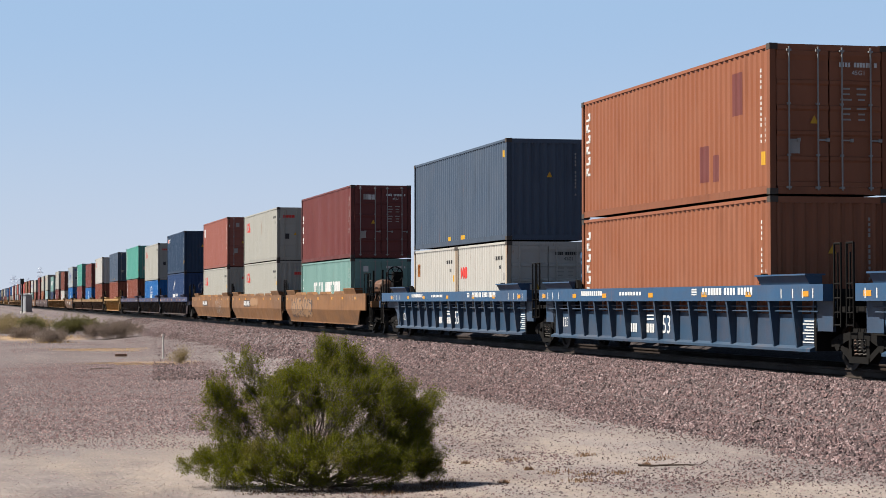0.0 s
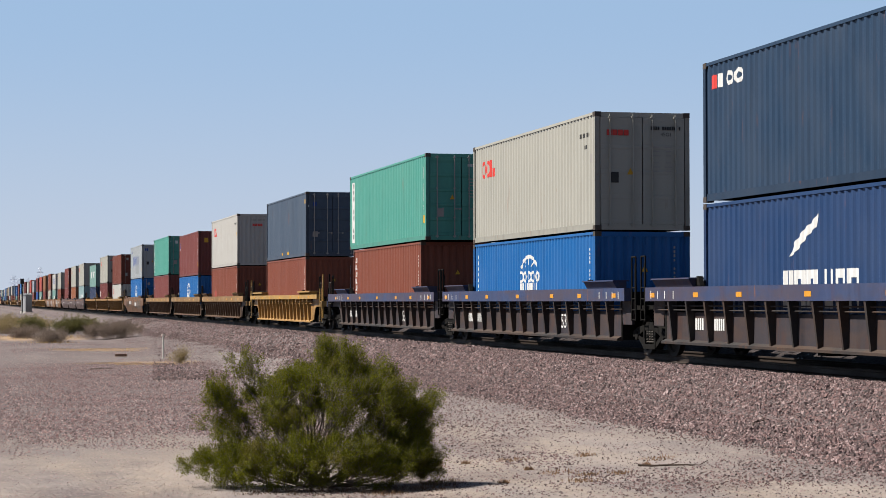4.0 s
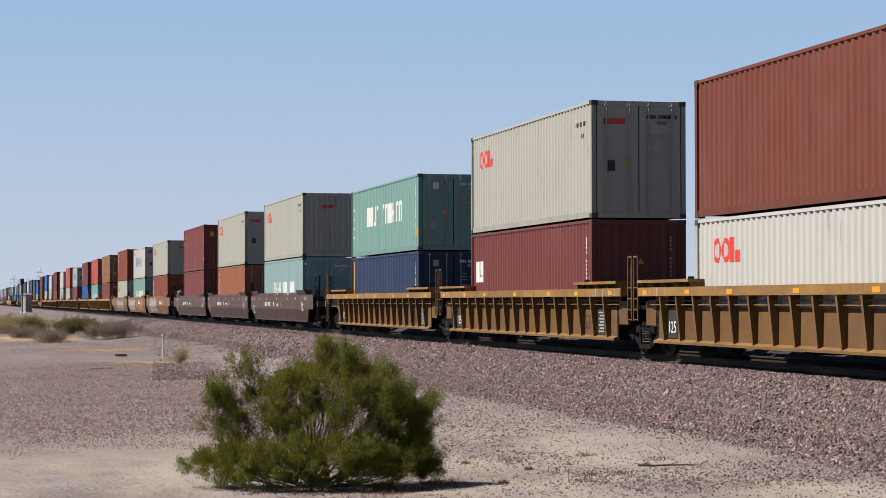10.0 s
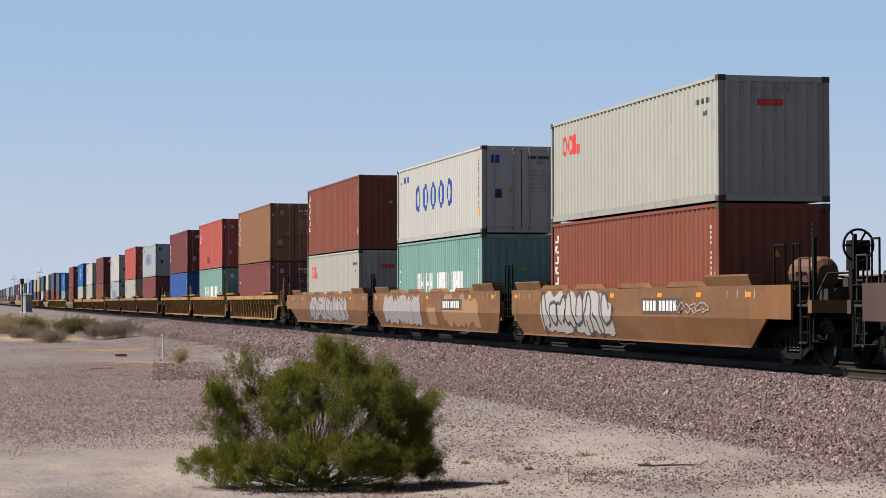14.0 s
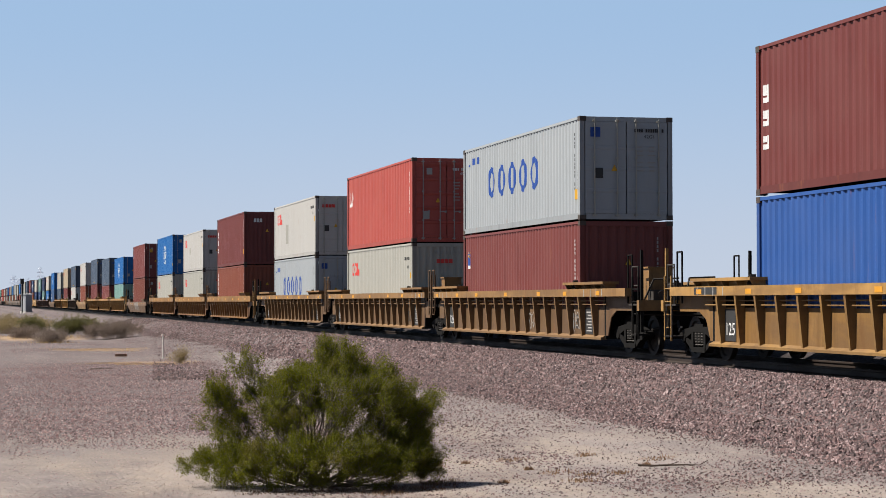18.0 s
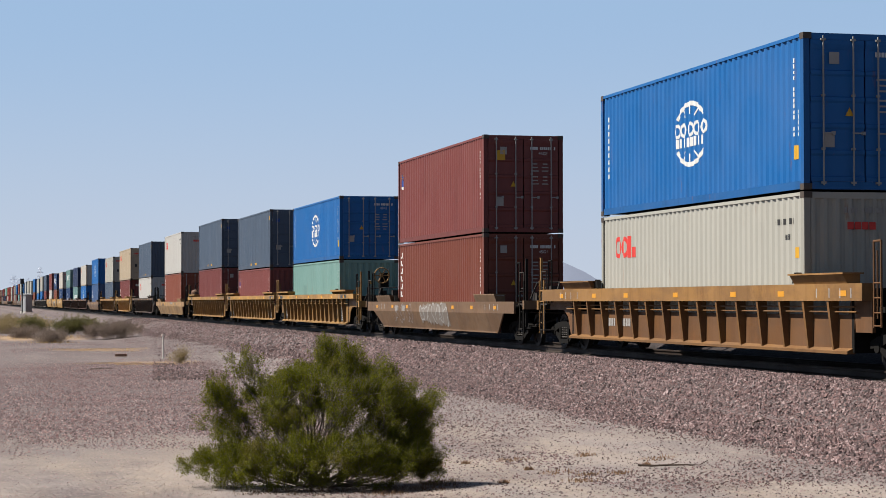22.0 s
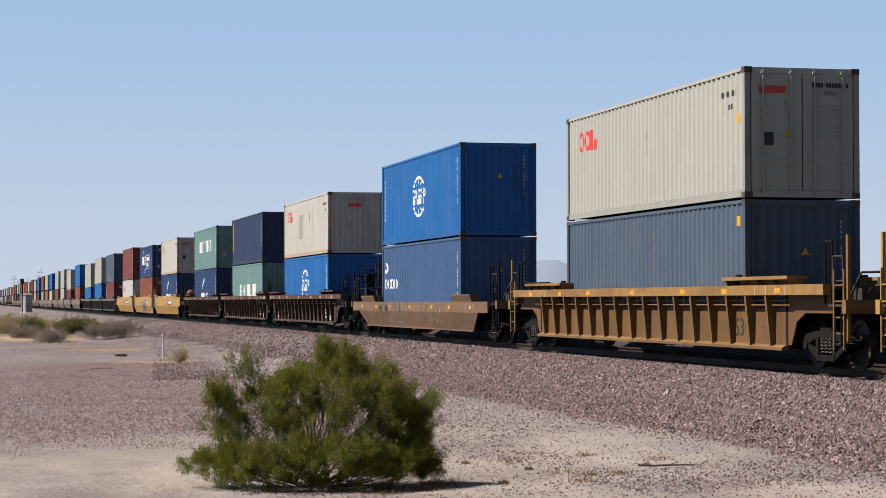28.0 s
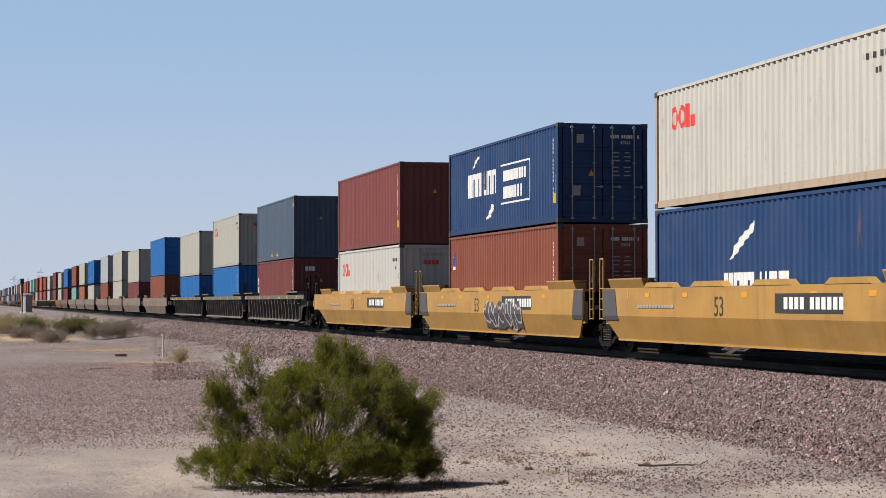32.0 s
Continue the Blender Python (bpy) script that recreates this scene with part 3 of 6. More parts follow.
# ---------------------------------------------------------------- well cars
# liveries: chord, ribs, sheet; on most ribbed cars the set-back parts are darker
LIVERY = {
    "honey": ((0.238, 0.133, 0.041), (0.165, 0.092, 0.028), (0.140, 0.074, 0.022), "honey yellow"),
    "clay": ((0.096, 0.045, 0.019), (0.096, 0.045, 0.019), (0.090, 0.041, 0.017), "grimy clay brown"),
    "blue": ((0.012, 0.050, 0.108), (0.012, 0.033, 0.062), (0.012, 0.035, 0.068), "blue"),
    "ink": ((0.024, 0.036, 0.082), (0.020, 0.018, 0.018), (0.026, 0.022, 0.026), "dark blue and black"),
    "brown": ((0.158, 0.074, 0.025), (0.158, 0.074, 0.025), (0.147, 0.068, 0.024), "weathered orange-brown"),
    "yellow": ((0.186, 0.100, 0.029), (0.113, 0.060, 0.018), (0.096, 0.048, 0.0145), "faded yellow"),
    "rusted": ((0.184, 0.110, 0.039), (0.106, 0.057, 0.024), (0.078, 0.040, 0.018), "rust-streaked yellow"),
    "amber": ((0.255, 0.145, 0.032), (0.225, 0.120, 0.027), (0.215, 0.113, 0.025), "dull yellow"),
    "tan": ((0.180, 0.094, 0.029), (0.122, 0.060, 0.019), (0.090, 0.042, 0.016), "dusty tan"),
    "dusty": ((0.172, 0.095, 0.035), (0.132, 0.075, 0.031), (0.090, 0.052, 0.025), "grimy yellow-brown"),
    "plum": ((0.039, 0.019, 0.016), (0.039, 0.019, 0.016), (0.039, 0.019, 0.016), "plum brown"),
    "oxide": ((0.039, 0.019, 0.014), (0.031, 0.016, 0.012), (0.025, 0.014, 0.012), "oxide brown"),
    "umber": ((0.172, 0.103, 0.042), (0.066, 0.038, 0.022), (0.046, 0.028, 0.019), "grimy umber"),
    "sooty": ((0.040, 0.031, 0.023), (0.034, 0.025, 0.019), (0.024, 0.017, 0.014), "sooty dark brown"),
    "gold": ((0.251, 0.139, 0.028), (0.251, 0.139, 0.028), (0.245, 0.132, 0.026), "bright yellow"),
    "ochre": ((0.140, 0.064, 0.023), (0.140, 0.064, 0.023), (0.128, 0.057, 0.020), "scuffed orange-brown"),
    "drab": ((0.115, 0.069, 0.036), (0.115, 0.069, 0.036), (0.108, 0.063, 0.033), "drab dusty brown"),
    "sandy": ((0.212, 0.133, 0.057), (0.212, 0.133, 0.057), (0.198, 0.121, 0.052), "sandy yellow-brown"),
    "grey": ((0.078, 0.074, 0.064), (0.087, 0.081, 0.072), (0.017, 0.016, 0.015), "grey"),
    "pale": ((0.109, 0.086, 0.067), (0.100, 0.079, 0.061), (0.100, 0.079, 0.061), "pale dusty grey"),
}


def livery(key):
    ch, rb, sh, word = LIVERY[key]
    d = dict(rough=0.58, wear=0.5, rust=0.45, grime_shade=0.5, dust=0.42, gloss=0.24 if key in ("brown", "ochre", "drab", "sandy", "clay", "pale") else 0.16)
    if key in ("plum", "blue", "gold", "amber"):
        d = dict(rough=0.5, wear=0.3, rust=0.2, grime_shade=0.3, dust=0.18, gloss=0.4)
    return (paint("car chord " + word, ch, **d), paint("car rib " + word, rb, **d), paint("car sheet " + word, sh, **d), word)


XO = 1.475        # half width over the side chords
Z_BOT, Z_CH, Z_TOP = 0.33, 1.20, 1.50
JOINT, COUPLE = 9.78, 11.85


def side_outline(yn, yf, cut_n, cut_f, top):
    """The smooth side seen from the track's side: (y, z) points; cut: the bottom is cut away at a coupler end."""
    pts = [(-yn, top), (-yn, 0.80 if cut_n else 0.78)]
    pts += [(-yn + 1.15, 0.80), (-8.15, Z_BOT)] if cut_n else [(-8.35, Z_BOT)]
    pts += [(8.15, Z_BOT), (yf - 1.15, 0.80)] if cut_f else [(8.35, Z_BOT)]
    pts += [(yf, 0.80 if cut_f else 0.78), (yf, top)]
    return pts


def truck(parent, y, mats=None):
    """Two-axle bogie with side frames, springs and wheels."""
    tk = part("truck", cached("truck", lambda: Mb().box(-1.1, 1.1, -0.25, 0.25, 0.35, 0.72).box(-0.35, 0.35, -0.35, 0.35, 0.7, 0.92).mesh("truck", STEEL_DARK)), parent, "grimy steel two-axle bogie", at=(0, y, 0))
    if not mats:
        return tk
    for sy in (-1, 1):
        part("axle", cached("axle", lambda: Mb().rod((-1.05, 0, 0), (1.05, 0, 0), 0.08, 10).mesh("axle", STEEL_DARK)), tk, at=(0, sy * 0.89, 0.42))
        for sx in (-1, 1):
            part("wheel", cached("wheel", wheel_mesh), tk, "worn steel wheel", at=(sx * 0.77, sy * 0.89, 0.42))
    for sx in (-1, 1):
        part("side_frame", cached("sframe", side_frame), tk, at=(sx * 1.02, 0, 0))
        part("coil_spring", cached("spring", spring_mesh), tk, "nest of steel coil springs", at=(sx * 1.04, 0, 0.24))
    return tk


def wheel_mesh():
    mb = Mb()
    prof = [(-0.07, 0.10), (-0.05, 0.10), (-0.03, 0.34), (-0.07, 0.36), (-0.07, 0.455), (-0.045, 0.45), (-0.035, 0.42), (0.065, 0.415), (0.065, 0.36), (0.02, 0.34), (0.03, 0.12), (0.08, 0.11)]
    n = 24
    vs = [(x, r * math.cos(2 * math.pi * i / n), r * math.sin(2 * math.pi * i / n)) for i in range(n) for x, r in prof]
    k = len(prof)
    fs = [(i * k + j, i * k + j + 1, ((i + 1) % n) * k + j + 1, ((i + 1) % n) * k + j) for i in range(n) for j in range(k - 1)]
    return mb.add(vs, fs).mesh("wheel", paint("wheel steel", (0.02, 0.018, 0.016), 0.6, 0.3, 0.5))


def side_frame():
    mb = Mb()
    top = [(-1.15, 0.50), (-0.85, 0.60), (-0.35, 0.66), (0.35, 0.66), (0.85, 0.60), (1.15, 0.50), (1.15, 0.38), (0.75, 0.42), (0.35, 0.54), (-0.35, 0.54), (-0.75, 0.42), (-1.15, 0.38)]
    mb.prism(top, "x", -0.09, 0.09)
    mb.prism([(-0.95, 0.42), (-0.75, 0.44), (-0.36, 0.24), (-0.36, 0.12)], "x", -0.08, 0.08)
    mb.prism([(0.95, 0.42), (0.75, 0.44), (0.36, 0.24), (0.36, 0.12)], "x", -0.08, 0.08)
    mb.box(-0.1, 0.1, -0.4, 0.4, 0.12, 0.23)
    mb.box(-0.09, 0.09, -0.42, -0.3, 0.2, 0.56).box(-0.09, 0.09, 0.3, 0.42, 0.2, 0.56)
    for sy in (-1, 1):
        mb.rod((-0.1, sy * 0.89, 0.42), (0.14, sy * 0.89, 0.42), 0.11, 10)
    return mb.mesh("side_frame", STEEL_DARK)


def spring_mesh():
    mb = Mb()
    n, turns, r, t = 40, 5, 0.065, 0.02
    for off in (-0.18, 0, 0.18):
        ring = []
        for i in range(n + 1):
            a = 2 * math.pi * turns * i / n
            c = Vector((r * math.cos(a), off + r * math.sin(a), 0.3 * i / n))
            out = Vector((math.cos(a), math.sin(a), 0))
            ring.append([c + out * t, c + Vector((0, 0, t)), c - out * t, c - Vector((0, 0, t))])
        vs = [p for q in ring for p in q]
        fs = [(4 * i + j, 4 * i + (j + 1) % 4, 4 * i + 4 + (j + 1) % 4, 4 * i + 4 + j) for i in range(n) for j in range(4)]
        mb.add(vs, fs)
    return mb.mesh("coil_spring", paint("spring steel", (0.032, 0.027, 0.023), 0.6, 0.3, 0.4))


def guard_mesh(mat, kind, wide):
    """Container guide on top of the chord, centred on y: a raised shelf on gussets (ribbed cars) or a leaning plate (smooth cars)."""
    mb = Mb()
    n, h = (1.65, 0.165) if kind == "R" and not wide else (1.2, 0.19)
    if kind == "R" and not wide:
        mb.box(-XO - 0.07, -1.14, -n, n, h - 0.065, h)
        mb.box(-XO + 0.14, -1.2, -n + 0.05, n - 0.05, 0.0, h - 0.065)
    elif kind == "R":
        mb.prism([(-XO - 0.08, h - 0.03), (-XO - 0.08, h), (-1.16, h), (-1.16, h - 0.03)], "y", -n, n)
        mb.prism([(-XO + 0.03, 0.0), (-XO - 0.06, h - 0.03), (-XO - 0.02, h - 0.03), (-XO + 0.07, 0.0)], "y", -n + 0.05, n - 0.05)
    else:
        mb.prism([(-XO + 0.0, 0.0), (-XO - 0.07, 0.19), (-XO - 0.07, 0.22), (-1.2, 0.22), (-1.2, 0.19), (-XO - 0.03, 0.17), (-XO + 0.04, 0.0)], "y", -n, n)
    for i in range(5):
        y = -n + 0.08 + i * (n - 0.08) / 2
        mb.prism([(-XO + 0.03, 0.0), (-XO - 0.045, h - 0.03), (-1.2, h - 0.03), (-1.2, 0.0)], "y", y - 0.02, y + 0.02)
    return mb.mesh("container_guide", mat)


def ladder_mesh(mat, z0, z1, w=0.42):
    mb = Mb()
    mb.rod((0, -w / 2, z0), (0, -w / 2, z1), 0.022, 6).rod((0, w / 2, z0), (0, w / 2, z1), 0.022, 6)
    n = int((z1 - z0) / 0.34)
    for i in range(1, n + 1):
        z = z0 + i * (z1 - z0) / (n + 1)
        mb.rod((0, -w / 2, z), (0, w / 2, z), 0.014, 6)
    return mb.mesh("ladder", mat)


def joint_ladder():
    """Two bent uprights with rungs beside the joint between two wells."""
    mb = Mb().rod((0, -0.14, 0.75), (0, -0.14, 2.2), 0.02, 6).rod((0, 0.14, 0.75), (0, 0.14, 2.2), 0.02, 6).rod((0, -0.14, 2.2), (0, 0.14, 2.2), 0.02, 6)
    for z in (0.78, 1.0, 1.25, 1.5):
        mb.rod((0, -0.14, z), (0, 0.14, z), 0.013, 6)
    return mb.rod((0.12, 0.26, 0.9), (0.12, 0.26, 2.05), 0.017, 6)


def rigging_mesh():
    """Brake gear on the end platform: treads, valve, levers, bent pipes and a hand hoop."""
    mb = Mb().box(-1.36, 1.36, -0.34, 0.30, 1.10, 1.14).box(-0.95, -0.55, -0.22, 0.18, 1.14, 1.46).box(-0.50, -0.22, -0.1, 0.12, 1.14, 1.62).box(0.2, 0.8, -0.2, 0.15, 1.14, 1.38)
    mb.rod((-0.75, -0.25, 1.34), (-0.75, 0.25, 1.34), 0.10, 10).rod((-1.3, -0.30, 0.9), (0.9, -0.30, 0.86), 0.02, 6).rod((-1.3, -0.30, 0.9), (-1.33, -0.30, 0.45), 0.02, 6)
    for y in (-0.28, 0.14):
        mb.rod((-1.33, y, 1.12), (-1.33, y, 1.98), 0.018, 6)
    mb.rod((-1.33, -0.28, 1.98), (-1.33, 0.14, 1.98), 0.018, 6).rod((-1.33, -0.28, 1.55), (-1.33, 0.14, 1.55), 0.014, 6)
    mb.rod((-1.1, 0.1, 1.14), (-0.9, -0.1, 1.7), 0.022, 6).rod((-0.9, -0.1, 1.7), (-0.3, -0.12, 1.72), 0.022, 6).rod((-0.4, -0.2, 0.7), (-1.0, -0.25, 0.55), 0.03, 6)
    return mb.box(-1.38, -1.1, -0.3, 0.1, 0.42, 0.46).rod((-1.36, -0.28, 0.44), (-1.36, -0.28, 1.1), 0.014, 5).rod((-1.36, 0.08, 0.44), (-1.36, 0.08, 1.1), 0.014, 5).mesh("brake_rigging", paint("greasy brake gear", (0.030, 0.026, 0.023), 0.7, 0.4, 0.5, gloss=0.1))


def grab_mesh(mat, z0, z1, w):
    mb = Mb()
    mb.rod((0, -w / 2, z0), (0, -w / 2, z1), 0.02, 6).rod((0, w / 2, z0), (0, w / 2, z1), 0.02, 6).rod((0, -w / 2, z1), (0, w / 2, z1), 0.02, 6)
    return mb.mesh("grab_iron", mat)


def brake_wheel_mesh(mat):
    mb = Mb()
    n, R, r = 24, 0.29, 0.024
    ring = [[Vector((r * math.cos(b), (R + r * math.sin(b)) * math.cos(a), (R + r * math.sin(b)) * math.sin(a))) for b in [2 * math.pi * j / 5 for j in range(5)]] for a in [2 * math.pi * i / n for i in range(n)]]
    vs = [p for q in ring for p in q]
    fs = [(5 * i + j, 5 * i + (j + 1) % 5, 5 * ((i + 1) % n) + (j + 1) % 5, 5 * ((i + 1) % n) + j) for i in range(n) for j in range(5)]
    mb.add(vs, fs)
    for i in range(6):
        a = math.pi * i / 3
        mb.rod((0, 0, 0), (0, R * math.cos(a), R * math.sin(a)), 0.02, 5)
    mb.rod((-0.02, 0, 0), (0.2, 0, 0), 0.05, 8)
    return mb.mesh("brake_wheel", mat)


def reservoir(mat):
    """Horizontal cylinder with domed ends on two saddles."""
    mb = Mb()
    n = 14
    prof = [(-0.62, 0.02), (-0.60, 0.16), (-0.54, 0.27), (-0.45, 0.32), (0.45, 0.32), (0.54, 0.27), (0.60, 0.16), (0.62, 0.02)]
    vs = [(r * math.cos(2 * math.pi * i / n), y, 1.72 + r * math.sin(2 * math.pi * i / n)) for i in range(n) for y, r in prof]
    k = len(prof)
    fs = [(i * k + j, i * k + j + 1, ((i + 1) % n) * k + j + 1, ((i + 1) % n) * k + j) for i in range(n) for j in range(k - 1)]
    mb.add(vs, fs)
    for y in (-0.4, 0.4):
        mb.prism([(-0.30, 1.1), (0.30, 1.1), (0.22, 1.48), (-0.22, 1.48)], "y", y - 0.04, y + 0.04)
    return mb.mesh("brake_reservoir", mat)


def portal_frame(mat):
    """Two posts with a top bar and a slotted web on the end platform."""
    mb = Mb()
    for x in (0.04, 0.56):
        mb.box(x - 0.05, x + 0.05, -0.09, -0.05, 0, 1.45).box(x - 0.05, x + 0.05, 0.05, 0.09, 0, 1.45)
        for z in (0.1, 0.45, 0.8, 1.15):
            mb.box(x - 0.05, x + 0.05, -0.05, 0.05, z, z + 0.08)
    mb.box(-0.02, 0.62, -0.1, 0.1, 1.30, 1.46).box(-0.7, 0.7, -0.05, 0.05, 0.12, 0.2)
    return mb.mesh("end_frame", mat)


def end_frame(mat):
    """Upright steel plate with a column of round holes on the end platform."""
    mb = Mb()
    w, h, t = 0.33, 1.78, 0.05
    mb.box(0.3 - w, 0.3 + w, -t, t, 0, 0.1).box(0.3 - w, 0.3 + w, -t, t, h, h + 0.08)
    n = 40
    for cz in (0.31, 0.73, 1.15, 1.57):
        hw, hh, r = w, 0.21, 0.15

        def rim(v):
            k = min(hw / max(1e-6, abs(math.cos(v))), hh / max(1e-6, abs(math.sin(v))))
            return (0.3 + k * math.cos(v), cz + k * math.sin(v))

        for i in range(n):
            a, b = 2 * math.pi * i / n, 2 * math.pi * (i + 1) / n
            mb.prism([rim(a), rim(b), (0.3 + r * math.cos(b), cz + r * math.sin(b)), (0.3 + r * math.cos(a), cz + r * math.sin(a))], "y", -t * 0.6, t * 0.6)
    return mb.mesh("end_frame", mat)


def side_marks(kind, key, mats, rng, number, half, drop=0.0):
    """Painted bars and reflectors on a car's side: (polys of (y, z), material, x) lists."""
    out = []
    white = WHITE
    zr = 1.28 if key in ("blue", "ink", "tan", "umber") or kind == "S" else 1.34
    zr += drop
    refl = [rect(y + 0.4 * math.sin(y * 7), zr, 0.30, 0.10) for y in [(-0.78 + 0.26 * i) * 2 * half / 1.6 for i in range(7)]]
    out.append((refl, REFLECT))
    bars = []
    for sgn in (-1, 1):
        for f in (0.80, 0.86, 0.91, 0.96):
            bars.append(rect(sgn * half * f, zr - 0.03, 0.04, 0.17))
    out.append((bars, white if key in ("blue", "plum", "ink", "oxide") else GREY_MARK))
    return out


def well_car(kind, key, near_c, far_c, seed, half=9.05, extra=(), detail=2, words=()):
    """One well: kind R ribbed or S smooth; near_c / far_c: that end has a coupler and its own truck, otherwise a shared joint."""
    rng = random.Random(seed)
    chord, ribm, sheet, word = livery(key)
    ob = new("well_car")
    yn = half + (1.35 if near_c else 0.05)
    yf = half + (1.35 if far_c else 0.05)
    q = half - 9.05
    low = "low" in extra
    top = Z_TOP - (0.31 if low else 0.0)
    wide = key in ("blue", "ink", "tan", "umber")
    zc = top - (0.30 if wide else 0.19)
    for s in (-1, 1):
        if kind == "R":
            part("top_chord", cached(("chord", key, yn, yf, s), lambda: Mb().prism([(s * XO, zc), (s * XO, top), (s * (XO - 0.2), top), (s * (XO - 0.2), zc)], "y", -yn, yf).mesh("top_chord", chord)), ob)

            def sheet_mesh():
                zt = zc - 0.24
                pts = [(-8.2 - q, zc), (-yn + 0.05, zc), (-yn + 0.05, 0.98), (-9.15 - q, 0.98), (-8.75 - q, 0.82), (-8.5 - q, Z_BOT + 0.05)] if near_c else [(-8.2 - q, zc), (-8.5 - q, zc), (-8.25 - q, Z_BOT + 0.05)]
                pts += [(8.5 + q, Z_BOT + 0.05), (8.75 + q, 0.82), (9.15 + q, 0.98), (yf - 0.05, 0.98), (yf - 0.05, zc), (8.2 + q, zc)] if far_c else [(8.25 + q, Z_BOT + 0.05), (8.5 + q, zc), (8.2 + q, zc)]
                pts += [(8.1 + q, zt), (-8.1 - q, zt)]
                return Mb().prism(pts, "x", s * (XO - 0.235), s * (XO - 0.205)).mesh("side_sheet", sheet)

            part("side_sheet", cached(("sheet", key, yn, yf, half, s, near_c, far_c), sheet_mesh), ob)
            part("bottom_sill", cached(("sill", key, half, s), lambda: Mb().prism([(s * (XO - 0.24), Z_BOT - 0.05), (s * (XO - 0.09), Z_BOT - 0.05), (s * (XO - 0.09), Z_BOT), (s * (XO - 0.2), Z_BOT + 0.05), (s * (XO - 0.24), Z_BOT + 0.05)], "y", -8.3 - q, 8.3 + q).mesh("bottom_sill", ribm)), ob)
            nr = (15 if wide else 16) if q > -0.5 else 13
            spots = [-8.2 - q + (i + 0.5) * 2 * (8.2 + q) / nr for i in range(nr)]
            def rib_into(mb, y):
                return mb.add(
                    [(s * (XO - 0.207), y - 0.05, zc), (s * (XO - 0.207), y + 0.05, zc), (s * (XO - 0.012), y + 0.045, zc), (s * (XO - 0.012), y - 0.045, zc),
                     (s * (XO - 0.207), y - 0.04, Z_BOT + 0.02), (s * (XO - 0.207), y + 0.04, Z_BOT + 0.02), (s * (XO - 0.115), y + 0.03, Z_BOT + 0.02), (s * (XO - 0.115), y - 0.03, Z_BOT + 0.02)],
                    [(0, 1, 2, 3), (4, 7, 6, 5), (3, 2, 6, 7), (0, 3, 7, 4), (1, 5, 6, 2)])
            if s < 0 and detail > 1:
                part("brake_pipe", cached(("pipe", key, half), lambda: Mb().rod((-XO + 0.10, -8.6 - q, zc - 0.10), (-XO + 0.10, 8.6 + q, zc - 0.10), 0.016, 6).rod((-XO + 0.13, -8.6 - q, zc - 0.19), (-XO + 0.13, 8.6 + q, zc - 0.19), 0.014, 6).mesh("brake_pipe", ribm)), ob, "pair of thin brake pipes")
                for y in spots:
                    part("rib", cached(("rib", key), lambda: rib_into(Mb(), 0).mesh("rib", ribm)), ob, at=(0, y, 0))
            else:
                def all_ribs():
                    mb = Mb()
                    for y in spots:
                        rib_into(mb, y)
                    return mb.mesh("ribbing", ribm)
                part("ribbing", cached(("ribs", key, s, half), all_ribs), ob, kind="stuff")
        else:
            def smooth_side(s=s):
                mb = Mb()
                pts = side_outline(yn, yf, near_c, far_c, top)
                zb = 0.86
                # three planes: upright upper band, inward-sloping lower band, folded lip
                up = [p for p in pts if p[1] >= zb]
                lo_pts = [p for p in pts if p[1] < zb]
                def xo(z):
                    return s * (XO if z >= zb else XO - 0.15 * (zb - z) / (zb - Z_BOT))
                a0, a1 = (-yn, yf)
                n0 = [p for p in pts if p[0] < 0]
                f0 = [p for p in pts if p[0] > 0]
                ln_ = -8.15 if near_c else -8.35
                lf_ = 8.15 if far_c else 8.35
                jn = -yn + 1.15 if near_c else -yn + 0.02
                jf = yf - 1.15 if far_c else yf - 0.02
                mb.prism([(s * (XO - 0.05), zb), (s * XO, zb), (s * XO, top), (s * (XO - 0.18), top), (s * (XO - 0.18), top - 0.06), (s * (XO - 0.05), top - 0.06)], "y", a0, a1)
                v = [(xo(zb), jn, zb), (xo(zb), jf, zb), (xo(Z_BOT), lf_, Z_BOT), (xo(Z_BOT), ln_, Z_BOT)]
                v2 = [(x - s * 0.04, y, z) for x, y, z in v]
                mb.add(v + v2, [(0, 1, 2, 3), (7, 6, 5, 4), (0, 4, 5, 1), (1, 5, 6, 2), (2, 6, 7, 3), (3, 7, 4, 0)])
                mb.box(min(s * (XO - 0.24), s * (XO - 0.13)), max(s * (XO - 0.24), s * (XO - 0.13)), ln_, lf_, Z_BOT - 0.04, Z_BOT)
                return mb.mesh("side_sheet", sheet)
            part("side_sheet", cached(("sm", key, low, yn, yf, near_c, far_c, s), smooth_side), ob)
        for e in (-1, 1):
            if detail > 0:
                part("container_guide", cached(("guide", key, kind), lambda: guard_mesh(chord, kind, wide)), ob, at=Matrix.Translation((0, e * (half - 1.75), top)) @ (Matrix.Identity(4) if s < 0 else pose(0, 0, 0, 0, 0, 180)))
            if detail > 1:
                part("guide_block", cached(("gblk", key), lambda: Mb().prism([(-0.16, 0), (0.16, 0), (0.05, 0.2), (-0.05, 0.2)], "x", -0.05, 0.05).mesh("guide_block", STEEL_DARK)), ob, at=(s * 1.33, e * (half - 3.0), top + 0.02))
    # well floor and ends
    if kind == "S" and detail > 1 and not low:
        for y in (-4.6, -1.2, 2.2, 5.2):
            part("top_bracket", cached(("lug", key), lambda: Mb().prism([(-0.95, 0), (0.95, 0), (0.72, 0.11), (-0.72, 0.11)], "x", -0.1, 0.1).mesh("top_bracket", chord)), ob, at=(-XO + 0.09, y, top))
